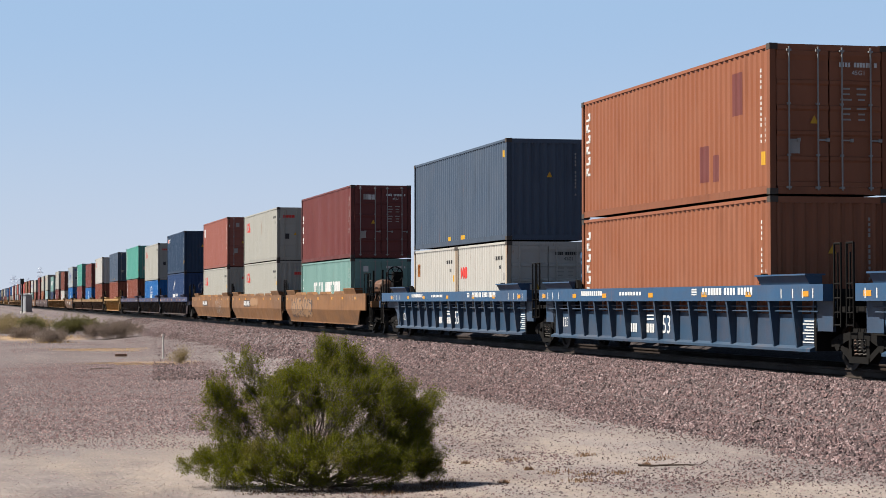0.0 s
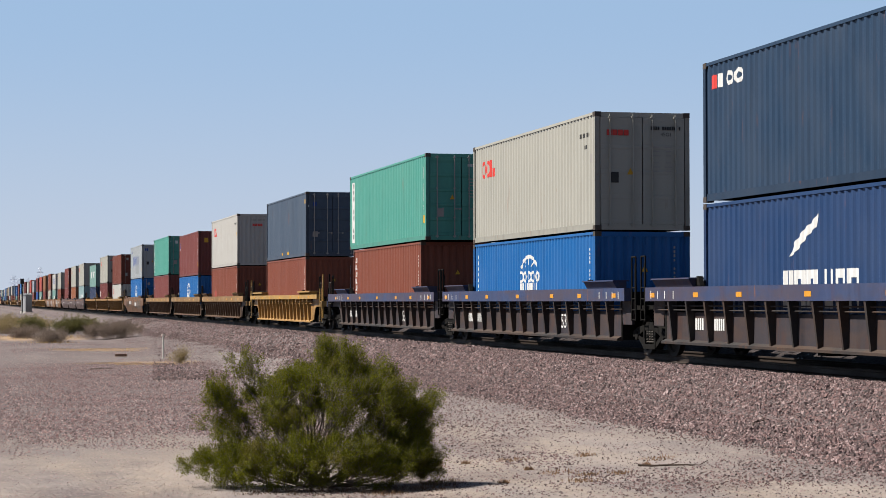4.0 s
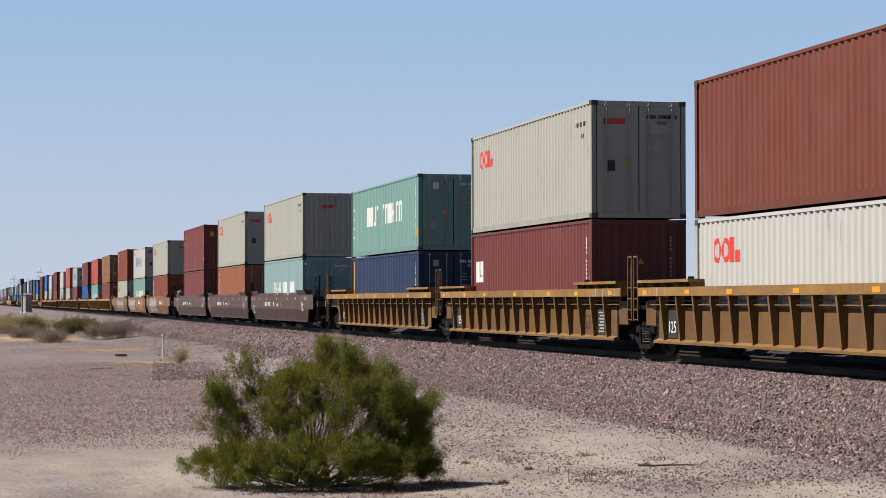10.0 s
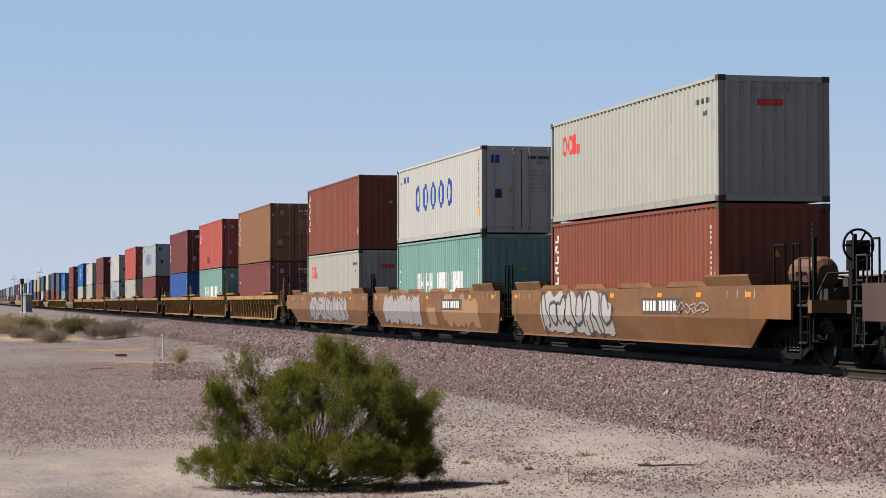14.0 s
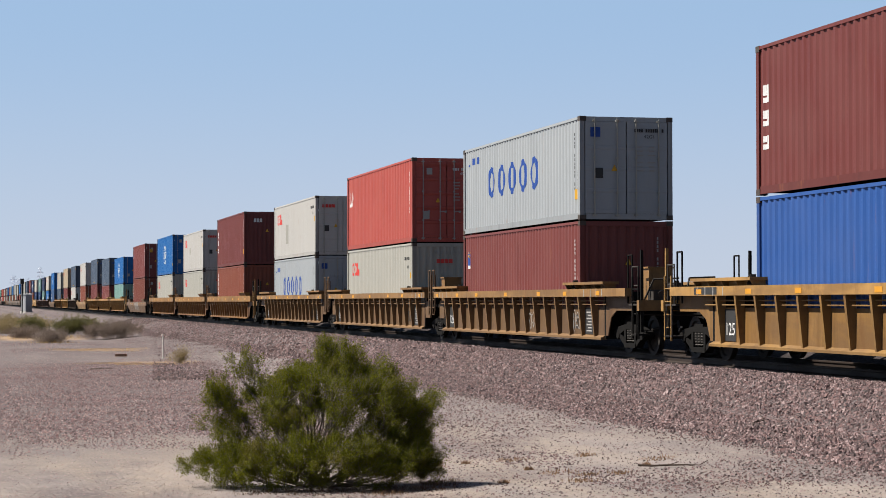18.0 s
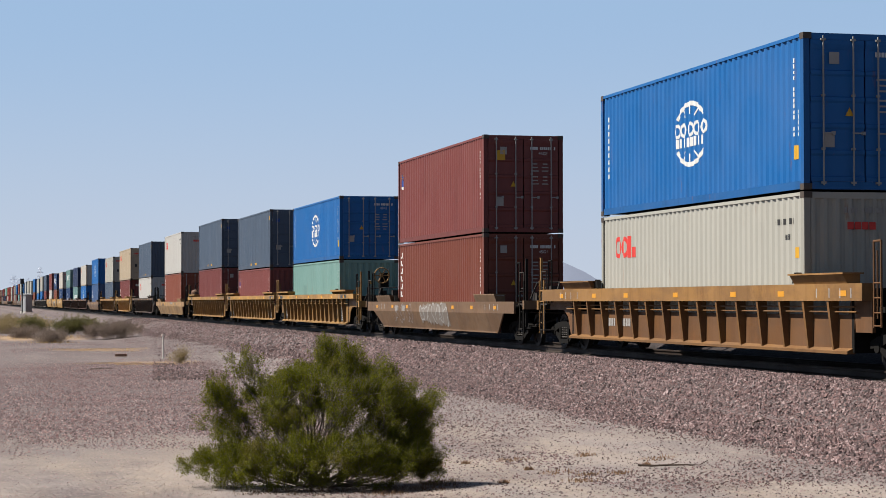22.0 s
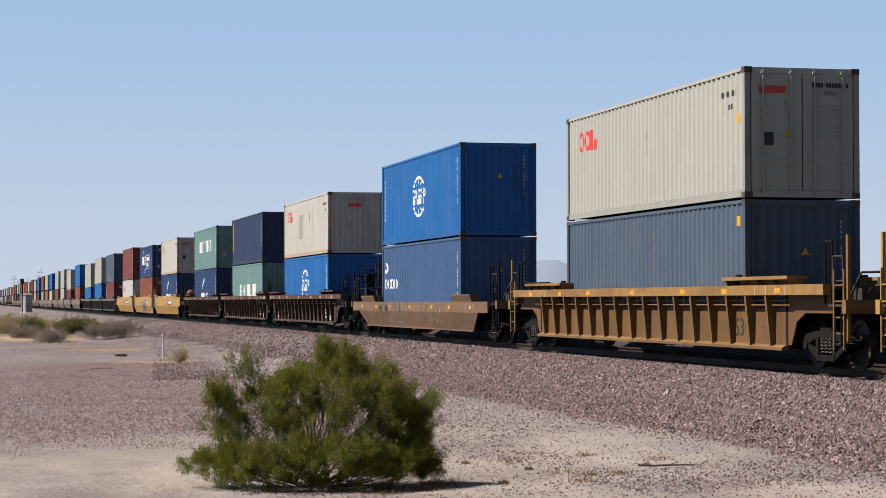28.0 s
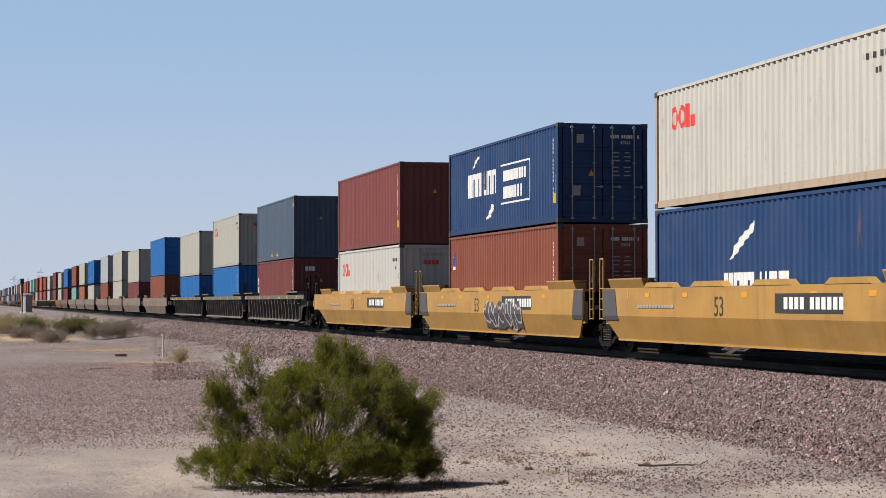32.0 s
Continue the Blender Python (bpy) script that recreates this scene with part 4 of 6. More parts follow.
    if "wheel" in extra and kind == "S" and detail > 1:
        part("brake_reservoir", cached(("resv", key), lambda: reservoir(paint("rusted reservoir", (0.075, 0.036, 0.02), 0.6, 0.4, 0.5))), ob, "rust-brown air reservoir cylinder", at=(-0.55, -(half + 0.25), 0))
        part("reservoir_guard", cached("rguard", lambda: grab_mesh(STEEL_DARK, 1.0, 2.25, 0.5)), ob, at=(-1.25, -(half + 0.3), 0))
    for i in range(1 if detail > 1 else 0):
        part("cross_beam", cached("xbeam", lambda: Mb().box(-XO + 0.2, XO - 0.2, -0.18, 0.18, 0.22, 0.31).mesh("cross_beam", STEEL_DARK)), ob, at=(0, 0, 0))
    for e, c in ((-1, near_c), (1, far_c)):
        y1 = (JOINT - 0.12 if not c else COUPLE - 0.75) + q
        part("bulkhead", cached(("bulk", key, low), lambda: Mb().prism([(-0.05, 0.3), (0.05, 0.3), (0.05, top - 0.08), (-0.05, top - 0.08)], "x", -XO + 0.2, XO - 0.2).mesh("bulkhead", STEEL_DARK)), ob, at=(0, e * (8.3 + q), 0))
        part("end_deck", cached(("deck", key, round(y1, 2), e), lambda: Mb().box(-1.2, 1.2, min(e * (8.35 + q), e * y1), max(e * (8.35 + q), e * y1), 1.0, 1.1).box(-0.4, 0.4, min(e * (8.35 + q), e * y1), max(e * (8.35 + q), e * y1), 0.62, 1.0).mesh("end_deck", STEEL_DARK)), ob)
        if c:
            truck(ob, e * (9.65 + q), detail > 1)
            part("coupler", cached("coupler", lambda: Mb().box(-0.12, 0.12, -0.6, 0.35, 0.68, 0.92).box(-0.25, 0.18, 0.3, 0.6, 0.62, 0.98).mesh("coupler", STEEL_DARK)), ob, at=Matrix.Translation((0, e * (COUPLE - 0.55 + q), 0)) @ (Matrix.Identity(4) if e > 0 else pose(0, 0, 0, 0, 0, 180)))
            if detail > 1:
                part("air_hose", cached("hose", lambda: Mb().rod((0, 0, 0.75), (0.05, 0.25, 0.5), 0.03, 6).rod((0.05, 0.25, 0.5), (0.1, 0.5, 0.62), 0.03, 6).mesh("air_hose", RUBBER)), ob, at=Matrix.Translation((-0.45, e * (COUPLE - 0.75 + q), 0)) @ (Matrix.Identity(4) if e > 0 else pose(0, 0, 0, 0, 0, 180)))
            part("end_sill", cached(("esill", key), lambda: Mb().box(-1.4, 1.4, -0.08, 0.08, 0.98, 1.22).mesh("end_sill", chord)), ob, at=(0, e * y1, 0))
            if detail > 1:
                part("brake_rigging", cached("rig", rigging_mesh), ob, "greasy brake valve, levers and pipes", at=Matrix.Translation((0, e * (y1 - 0.45), 0)) @ (Matrix.Identity(4) if e < 0 else Matrix.Scale(-1, 4, (0, 1, 0))))
                for s in (-1, 1):
                    part("ladder", cached(("lad", key, 1), lambda: ladder_mesh(chord if key in ("tan", "yellow", "honey", "amber") else STEEL_DARK, 0.35, 1.75)), ob, at=(s * 1.36, e * (y1 - 0.28), 0))
                    part("end_post", cached(("epost", key), lambda: Mb().box(-0.03, 0.03, -0.035, 0.035, 0.5, 2.35).mesh("end_post", chord if key in ("yellow", "honey", "tan", "amber") else STEEL_DARK)), ob, at=(s * 1.30, e * (y1 - 0.02), 0))
                    part("grab_iron", cached(("grab", key), lambda: grab_mesh(STEEL_DARK, 1.15, 2.25, 0.3)), ob, at=(s * 1.30, e * (y1 - 0.85), 0))
                    part("step", cached("step", lambda: Mb().box(-0.18, 0.18, -0.14, 0.14, 0.42, 0.45).rod((-0.16, -0.12, 0.44), (-0.16, -0.12, 1.0), 0.015, 5).rod((-0.16, 0.12, 0.44), (-0.16, 0.12, 1.0), 0.015, 5).mesh("step", STEEL_DARK)), ob, at=(s * 1.22, e * (y1 - 0.28), 0))
        else:
            if e < 0:
                truck(ob, e * JOINT, detail > 1)
            if detail > 1:
                for s in (-1, 1):
                    part("joint_post", cached(("jpost", key), lambda: joint_ladder().mesh("joint_post", sheet if key in ("yellow", "honey", "tan", "gold", "amber", "dusty") else STEEL_DARK)), ob, at=(s * 1.38, e * (y1 - 0.15), 0))
                    part("end_plate", cached(("eplate", key), lambda: Mb().box(-0.03, 0.03, -0.33, 0.33, 0.66, 1.2).mesh("end_plate", sheet)), ob, at=(s * (1.38 if kind == "S" else 1.25), e * 8.75, 0))
    if "wheel" in extra and detail > 1:
        bk = part("brake_stand", cached(("bstand", key), lambda: Mb().box(-0.05, 0.05, -0.12, 0.12, 1.05, 2.3).box(-0.06, 0.3, -0.04, 0.2, 1.75, 2.3).mesh("brake_stand", STEEL_DARK)), ob, at=(-0.5, -(COUPLE - 0.85 + q), 0))
        part("brake_wheel", cached(("bwheel", key), lambda: brake_wheel_mesh(chord if key in ("yellow", "honey", "tan", "ink", "amber") else STEEL_DARK)), bk, at=pose(0.0, -0.2, 2.2, 0, 0, 90))
    for nm, e in (("near_frame", -1), ("far_frame", 1)):
        if nm in extra:
            if key == "blue":
                part("end_frame", cached("portal", lambda: portal_frame(chord)), ob, "blue steel portal frame", at=(0, e * ((COUPLE if (near_c if e < 0 else far_c) else JOINT + 0.6) - 1.0 + q), 1.05))
                continue
            part("end_frame", cached(("eframe", key), lambda: end_frame(chord)), ob, "steel end plate with round holes", at=(0, e * (COUPLE - 1.0 + q), 1.05))
    if "tank" in extra:
        part("brake_reservoir", cached(("resv2", key), lambda: reservoir(paint("dusty reservoir", (0.085, 0.055, 0.035), 0.6, 0.4, 0.5))), ob, "dusty brown air reservoir cylinder", at=(-0.5, -(half + 0.45), -0.05))
    if "box" in extra:
        part("control_box", cached(("cbox", key), lambda: Mb().box(-0.28, 0.28, -0.22, 0.22, 1.08, 1.95).box(-0.31, 0.31, -0.25, 0.25, 1.95, 1.99).box(-0.2, 0.2, -0.24, -0.22, 1.2, 1.85).mesh("control_box", chord)), ob, "dull yellow steel equipment box", at=(-0.62, -(half + (1.15 if near_c else 0.3)), 0))
    # painted marks on the seen side
    x_hi = -XO - 0.004
    x_lo = -XO + 0.200
    if detail > 0:
        for polys, mat in side_marks(kind, key, None, rng, None, half, -0.31 if low else 0.0):
            part("marking", cached(("cm", key, low, mat.name, half), lambda: mark_mesh(polys, mat, x_hi)), ob, kind="stuff")
        x2 = x_hi if kind == "S" else x_lo
        for k, (nm, polys, mat) in enumerate(words):
            polys = [[(y, min(z, top - 0.02)) for y, z in p] for p in polys]
            x2 -= 0.002
            part("marking" if nm == "chord_marking" else nm, mark_mesh(polys, mat, x_hi if nm == "chord_marking" else x_hi + 0.002 if nm == "chord_band" else x2, kind), ob, kind="stuff" if nm in ("stencil", "graffiti", "chord_marking") else "")
    return tagged(ob, f"{word} {'ribbed' if kind == 'R' else 'smooth-sided'} steel well car carrying stacked containers", "railcar", "well cars of the train")


def half_poly(p, side, z=0.86):
    """The part of a polygon above (1) or below (-1) the fold."""
    out = []
    for i, a in enumerate(p):
        b = p[(i + 1) % len(p)]
        da, db = side * (a[1] - z), side * (b[1] - z)
        if da >= 0:
            out.append(a)
        if da * db < 0:
            t = da / (da - db)
            out.append((a[0] + t * (b[0] - a[0]), z))
    return out


def mark_mesh(polys, mat, x, kind="R"):
    """Flat painted marks on a car's side; on a smooth side those below the fold lean with it."""
    mb = Mb()
    if kind == "S":
        polys = [q for p in polys for q in (half_poly(p, 1), half_poly(p, -1)) if len(q) > 2]
    for p in polys:
        mb.add([((x + 0.15 * max(0, 0.86 - b) / 0.53 if kind == "S" else x), a, b) for a, b in p], [tuple(range(len(p)))])
    me = mb.mesh("marking", mat)
    return me


def glyphs(text, y, z, h, flip=True):
    """Outlines of built-in-font characters as polygons in (y, z); y falls as the text runs on."""
    cu = bpy.data.curves.new("t", "FONT")
    cu.body = text
    cu.size = h / 0.7
    cu.resolution_u = 2
    ob = bpy.data.objects.new("t", cu)
    me = ob.to_mesh()
    polys = [[(y - me.vertices[i].co.x, z + me.vertices[i].co.y) for i in p.vertices] for p in me.polygons]
    ob.to_mesh_clear()
    bpy.data.objects.remove(ob)
    return polys


# ---------------------------------------------------------------- the ground
TX = 16.19            # middle of the track
RAIL = 0.95


def smoothstep(a, b, x):
    t = min(1, max(0, (x - a) / (b - a)))
    return t * t * (3 - 2 * t)


def ground_z(x, y):
    """Height of the desert floor and the ballast bank."""
    if x > TX:
        # unseen rise added beyond the track keeps the under-car gap dark; falls away slowly
        return RAIL - 0.17 + 0.45 * smoothstep(17.7, 18.9, x) - 1.1 * smoothstep(45, 160, x)
    d = abs(x - TX)
    n = noise.noise(Vector((x * 0.12, y * 0.12, 3.1)))
    n2 = noise.noise(Vector((x * 0.5, y * 0.5, 7.7)))
    base = 0.10 * n + 0.03 * n2 + 0.38 * smoothstep(90, 340, y) * (1 - smoothstep(700, 1500, y))
    base *= 1 if y < 800 else max(0.2, 1 - (y - 800) / 1500)
    edge = 2.65 + 0.12 * noise.noise(Vector((0, y * 0.6, 1.3)))
    if d <= edge:
        return RAIL - 0.17
    t = d - edge
    top = RAIL - 0.17
    if t < 1.3:
        bank = top - 0.36 * t
    elif t < 6.5:
        bank = top - 0.468 - (t - 1.3) * 0.052
    else:
        bank = -9
    w = smoothstep(3.5, 7.0, t)
    return max(base, bank + 0.02 * n2) * 1.0 if t < 3.5 else (bank + 0.02 * n2) * (1 - w) + base * w if t < 6.5 else base


def axis(lo, hi, segs):
    out = [lo]
    for end, step in segs:
        while out[-1] + step < end:
            out.append(out[-1] + step)
        out.append(end)
    return out


def build_ground():
    xs = axis(-4000, 4000, [(-600, 340), (-60, 60), (-8, 4), (2, 0.6), (20, 0.28), (60, 4), (700, 64), (4000, 330)])
    ys = axis(-300, 4800, [(-40, 40), (14, 4), (60, 0.30), (130, 0.8), (400, 5), (1200, 40), (4800, 400)])
    nx, ny = len(xs), len(ys)
    vs = [(x, y, ground_z(x, y)) for y in ys for x in xs]
    fs = [(j * nx + i, j * nx + i + 1, (j + 1) * nx + i + 1, (j + 1) * nx + i) for j in range(ny - 1) for i in range(nx - 1)]
    me = bpy.data.meshes.new("ground")
    me.from_pydata(vs, [], fs)
    me.polygons.foreach_set("use_smooth", [True] * len(fs))
    me.materials.append(ground_material())
    return tagged(new("ground", me), "pale dusty desert ground with a spread of grey-pink ballast gravel", "ground", kind="structure")


def ground_material():
    m, nt, bsdf, nn, ln = nodes_of("desert gravel and dirt")
    tc = nn("ShaderNodeTexCoord")
    sep = nn("ShaderNodeSeparateXYZ")
    ln(tc.outputs["Object"], sep.inputs[0])
    big = noise_at(nt, 0.16, (1, 0.45, 1), 4)
    mid = noise_at(nt, 0.9, (1, 0.6, 1), 5)
    fine = noise_at(nt, 16, (1, 1, 1), 6, rough=0.7)
    # dirt
    dirt = mixcol(nt, ramp(nt, mid, 0.35, 0.7), (0.128, 0.111, 0.108), (0.200, 0.174, 0.162))
    dirt = mixcol(nt, ramp(nt, fine, 0.45, 0.75, 0, 0.5), dirt, (0.106, 0.088, 0.081))
    # chalky dust in long drifts on the near open ground, straw litter in two patches
    drift = noise_at(nt, 0.55, (1.3, 0.28, 1), 5, rough=0.65)
    near = ramp(nt, sep.outputs[1], 46, 27)
    chalk = nn("ShaderNodeMath"); chalk.operation = "MULTIPLY"
    ln(ramp(nt, drift, 0.40, 0.60, 0.05, 0.75), chalk.inputs[0]); side = nn("ShaderNodeMath"); side.operation = "MULTIPLY"
    ln(near, side.inputs[0]); ln(ramp(nt, sep.outputs[0], 10.6, 8.6, 0.15, 1.0), side.inputs[1])
    ln(side.outputs[0], chalk.inputs[1])
    speck = nn("ShaderNodeMath"); speck.operation = "MULTIPLY"
    ln(chalk.outputs[0], speck.inputs[0]); ln(ramp(nt, fine, 0.62, 0.45, 0.25, 1.0), speck.inputs[1])
    dirt = mixcol(nt, speck.outputs[0], dirt, (0.222, 0.181, 0.143))
    # stones
    vor = nn("ShaderNodeTexVoronoi")
    vor.inputs["Scale"].default_value = 17
    ln(tc.outputs["Object"], vor.inputs["Vector"])
    hsv = nn("ShaderNodeSeparateColor")
    ln(vor.outputs["Color"], hsv.inputs[0])
    st = mixcol(nt, ramp(nt, hsv.outputs[0], 0, 1), (0.062, 0.048, 0.050), (0.172, 0.140, 0.138))
    st = mixcol(nt, ramp(nt, hsv.outputs[1], 0.6, 1.0, 0, 0.6), st, (0.165, 0.100, 0.094))
    st = mixcol(nt, ramp(nt, vor.outputs["Distance"], 0.25, 0.6, 0, 0.75), st, (0.050, 0.043, 0.043))
    # where stones lie: on the bank, and in a wide band across the open ground
    def math_node(op, x, y=None, z=None):
        n = nn("ShaderNodeMath")
        n.operation = op
        for k, v in enumerate((x, y, z)):
            if v is None:
                continue
            if isinstance(v, (int, float)):
                n.inputs[k].default_value = v
            else:
                ln(v, n.inputs[k])
        return n.outputs[0]
    X, Y = sep.outputs[0], sep.outputs[1]
    wob = math_node("MULTIPLY_ADD", big, 3.2, -1.6)
    wob2 = math_node("MULTIPLY_ADD", mid, 1.6, -0.8)
    over = math_node("ADD", math_node("MULTIPLY_ADD", wob, 0.5, math_node("SUBTRACT", X, 10.4)), math_node("MULTIPLY", wob2, 0.7))
    path = math_node("MULTIPLY", ramp(nt, math_node("MULTIPLY_ADD", wob2, 0.9, math_node("MULTIPLY_ADD", Y, -0.055, X)), 3.6, 4.9), ramp(nt, Y, 95.0, 60.0))
    bank = ramp(nt, over, -0.8, 0.6)
    wy = math_node("MULTIPLY_ADD", wob, 7.0, math_node("MULTIPLY", wob2, 6.0))
    yy = math_node("ADD", Y, wy)
    band = math_node("MULTIPLY", math_node("MULTIPLY", ramp(nt, yy, 27.0, 35.0), ramp(nt, yy, 120.0, 70.0)), math_node("MULTIPLY_ADD", path, -0.58, 1.0))
    patches = noise_at(nt, 0.5, (1.0, 0.5, 1), 5)
    loose = math_node("MAXIMUM", ramp(nt, patches, 0.44, 0.62, 0.0, 0.6), math_node("MULTIPLY", ramp(nt, patches, 0.30, 0.52, 0.5, 0.9), ramp(nt, Y, 62, 84)))
    cover = math_node("MAXIMUM", math_node("MAXIMUM", bank, math_node("MULTIPLY", band, 0.8)), loose)
    col = mixcol(nt, cover, dirt, st)
    # strip along the track painted near-black: shade beneath the cars put into the colour
    grime_shade = math_node("MULTIPLY", ramp(nt, X, TX - 3.0, TX - 1.9), ramp(nt, X, TX + 3.0, TX + 1.9))
    col = mixcol(nt, math_node("MULTIPLY", grime_shade, 0.85), col, (0.009, 0.0075, 0.007))
    for cx, cy, rx, ry in ((6.3, 71.5, 2.4, 4.2), (5.9, 91.0, 2.6, 4.0), (4.0, 122.0, 4.0, 9.0)):
        dx = math_node("DIVIDE", math_node("SUBTRACT", X, cx), rx)
        dy = math_node("DIVIDE", math_node("SUBTRACT", Y, cy), ry)
        rr = math_node("ADD", math_node("MULTIPLY", dx, dx), math_node("MULTIPLY", dy, dy))
        rr = math_node("MULTIPLY_ADD", patches, 2.6, math_node("SUBTRACT", rr, 1.3))
        col = mixcol(nt, ramp(nt, rr, 0.85, 0.0, 0, 0.8), col, (0.25, 0.17, 0.10))
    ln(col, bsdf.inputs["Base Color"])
    bsdf.inputs["Roughness"].default_value = 0.95
    bsdf.inputs["Specular IOR Level"].default_value = 0.15
    hgt = nn("ShaderNodeMath"); hgt.operation = "MULTIPLY_ADD"
    ln(vor.outputs["Distance"], hgt.inputs[0]); hgt.inputs[1].default_value = -0.6
    ln(fine, hgt.inputs[2])
    bump = nn("ShaderNodeBump")
    bump.inputs["Strength"].default_value = 0.7
    bump.inputs["Distance"].default_value = 0.05
    ln(hgt.outputs[0], bump.inputs["Height"])
    ln(bump.outputs[0], bsdf.inputs["Normal"])
    return m


def stone_material(name, k):
    m, nt, bsdf, nn, ln = nodes_of(name)
    geo = nn("ShaderNodeNewGeometry")
    cr_ = nn("ShaderNodeValToRGB")
    el = cr_.color_ramp.elements
    el[0].color = (0.036, 0.027, 0.027, 1)
    el[1].color = (0.36, 0.31, 0.30, 1)
    e = el.new(0.45); e.color = (0.135, 0.097, 0.095, 1)
    e = el.new(0.72); e.color = (0.178, 0.105, 0.098, 1)
    for e in el:
        e.color = (e.color[0] * k * 1.13, e.color[1] * k * 0.97, e.color[2] * k * 0.98, 1)
    ln(geo.outputs["Random Per Island"], cr_.inputs[0])
    n = noise_at(nt, 30, (1, 1, 1), 4)
    ln(mixcol(nt, ramp(nt, n, 0.4, 0.8, 0, 0.4), cr_.outputs[0], (0.16, 0.135, 0.13)), bsdf.inputs["Base Color"])
    bsdf.inputs["Roughness"].default_value = 0.9
    return m


def scatter_stones(name, count, place, smin, smax, seed, mat, label):
    """Many small angular half-sunk stones in one mesh, larger on the bank than on the open dirt."""
    rng = np.random.default_rng(seed)
    base = np.array([(-1, -0.8, -0.5), (1, -0.8, -0.5), (1, 0.8, -0.5), (-1, 0.8, -0.5), (-0.45, 0.15, 0.80), (0.5, -0.15, 0.68)]) * 0.82
    tri = np.array([(0, 1, 5), (0, 5, 4), (1, 2, 5), (2, 3, 4), (2, 4, 5), (3, 0, 4)])
    pts = place(rng, count)
    n = len(pts)
    s = (smin + (smax - smin) * rng.random(n) ** 1.8) * (0.34 + 0.66 * np.minimum(1, pts[:, 2] * 1.15))
    v = (base[None] + (rng.random((n, 6, 3)) - 0.5) * 0.8) * s[:, None, None]
    a, t = rng.random(n) * 6.28, (rng.random(n) - 0.5) * 0.9
    ca, sa, ct, st = np.cos(a)[:, None], np.sin(a)[:, None], np.cos(t)[:, None], np.sin(t)[:, None]
    x, y, z = v[:, :, 0], v[:, :, 1], v[:, :, 2]
    y, z = y * ct - z * st, y * st + z * ct
    x, y = x * ca - y * sa, x * sa + y * ca
    gz = np.array([ground_z(p, q) for p, q in pts[:, :2]])
    co = np.stack([x + pts[:, :1], y + pts[:, 1:2], z + (gz + 0.28 * s)[:, None]], 2).reshape(-1)
    idx = (tri[None] + (np.arange(n) * 6)[:, None, None]).reshape(-1)
    me = bpy.data.meshes.new(name)
    me.vertices.add(n * 6)
    me.vertices.foreach_set("co", co)
    me.loops.add(len(idx))
    me.loops.foreach_set("vertex_index", idx)
    me.polygons.add(len(idx) // 3)
    me.polygons.foreach_set("loop_start", np.arange(0, len(idx), 3))
    me.update()
    me.validate()
    me.shade_flat()
    me.materials.append(mat)
    return tagged(new(name, me), label, "gravel", kind="stuff")


def track():
    steel = paint("rusty rail steel", (0.020, 0.014, 0.011), 0.6, 0.05, 0.1)
    wood = paint("creosoted tie timber", (0.011, 0.009, 0.008), 0.9, 0.04, 0.0)
    tr = tagged(new("railway_track"), "steel railway track on dark timber ties in ballast", "track", kind="structure")
    prof = [(-0.075, -0.17), (0.075, -0.17), (0.075, -0.155), (0.01, -0.13), (0.01, -0.045), (0.036, -0.035), (0.036, -0.004), (0.03, 0), (-0.03, 0), (-0.036, -0.004), (-0.036, -0.035), (-0.01, -0.045), (-0.01, -0.13), (-0.075, -0.155)]
    for sx in (-0.755, 0.755):
        part("rail", Mb().prism(prof, "y", -200, 1800).mesh("rail", steel), tr, "worn steel rail", at=(TX + sx, 0, RAIL))
    tie = Mb().box(-1.3, 1.3, -0.115, 0.115, -0.33, -0.165).mesh("tie", wood)
    for i in range(90):
        part("tie", tie, tr, at=(TX, 14 + i * 0.5, RAIL))
    return tr


def stone_chance(x, y):
    """How thickly stones lie at a spot, as in the ground's own pattern."""
    n = noise.noise(Vector((x * 0.16, y * 0.07, 0.4))) * 1.4 + noise.noise(Vector((x * 0.9, y * 0.5, 2.2))) * 0.6
    bank = smoothstep(-0.8, 0.6, x - 10.4 + 0.5 * n)
    path = smoothstep(3.6, 4.9, x - 0.055 * y + 0.4 * n) * (1 - smoothstep(60, 95, y))
    band = smoothstep(27, 35, y + 6 * n) * (1 - 0.65 * smoothstep(58, 80, y + 6 * n))
    loose = 0.70 * smoothstep(0.02, 0.35, noise.noise(Vector((x * 0.5, y * 0.25, 5.5))) + 0.12) * smoothstep(3.5, 6.5, x - 0.05 * y)
    return max(bank, 0.8 * band * (1 - 0.72 * path), loose * (1 - 0.6 * path), 0.12)


# ---------------------------------------------------------------- plants
def leaf_material(name, a, b):
    m, nt, bsdf, nn, ln = nodes_of(name)
    geo = nn("ShaderNodeNewGeometry")
    n = noise_at(nt, 2.2, (1, 1, 1), 3)
    c = mixcol(nt, geo.outputs["Random Per Island"], a, b)
    c = mixcol(nt, ramp(nt, n, 0.56, 0.72, 0, 0.55), c, tuple(0.45 * p + 0.55 * q for p, q in zip(b, (0.17, 0.10, 0.045))))
    ln(c, bsdf.inputs["Base Color"])
    bsdf.inputs["Roughness"].default_value = 0.7
    bsdf.inputs["Specular IOR Level"].default_value = 0.06
    tr = nn("ShaderNodeBsdfTranslucent")
    ln(c, tr.inputs[0])
    mx = nn("ShaderNodeMixShader")
    mx.inputs[0].default_value = 0.30
    ln(bsdf.outputs[0], mx.inputs[1])
    ln(tr.outputs[0], mx.inputs[2])
    ln(mx.outputs[0], nt.nodes["Material Output"].inputs[0])
    return m


BARK = paint("grey bark", (0.11, 0.09, 0.072), 0.9, 0.4, 0.0)


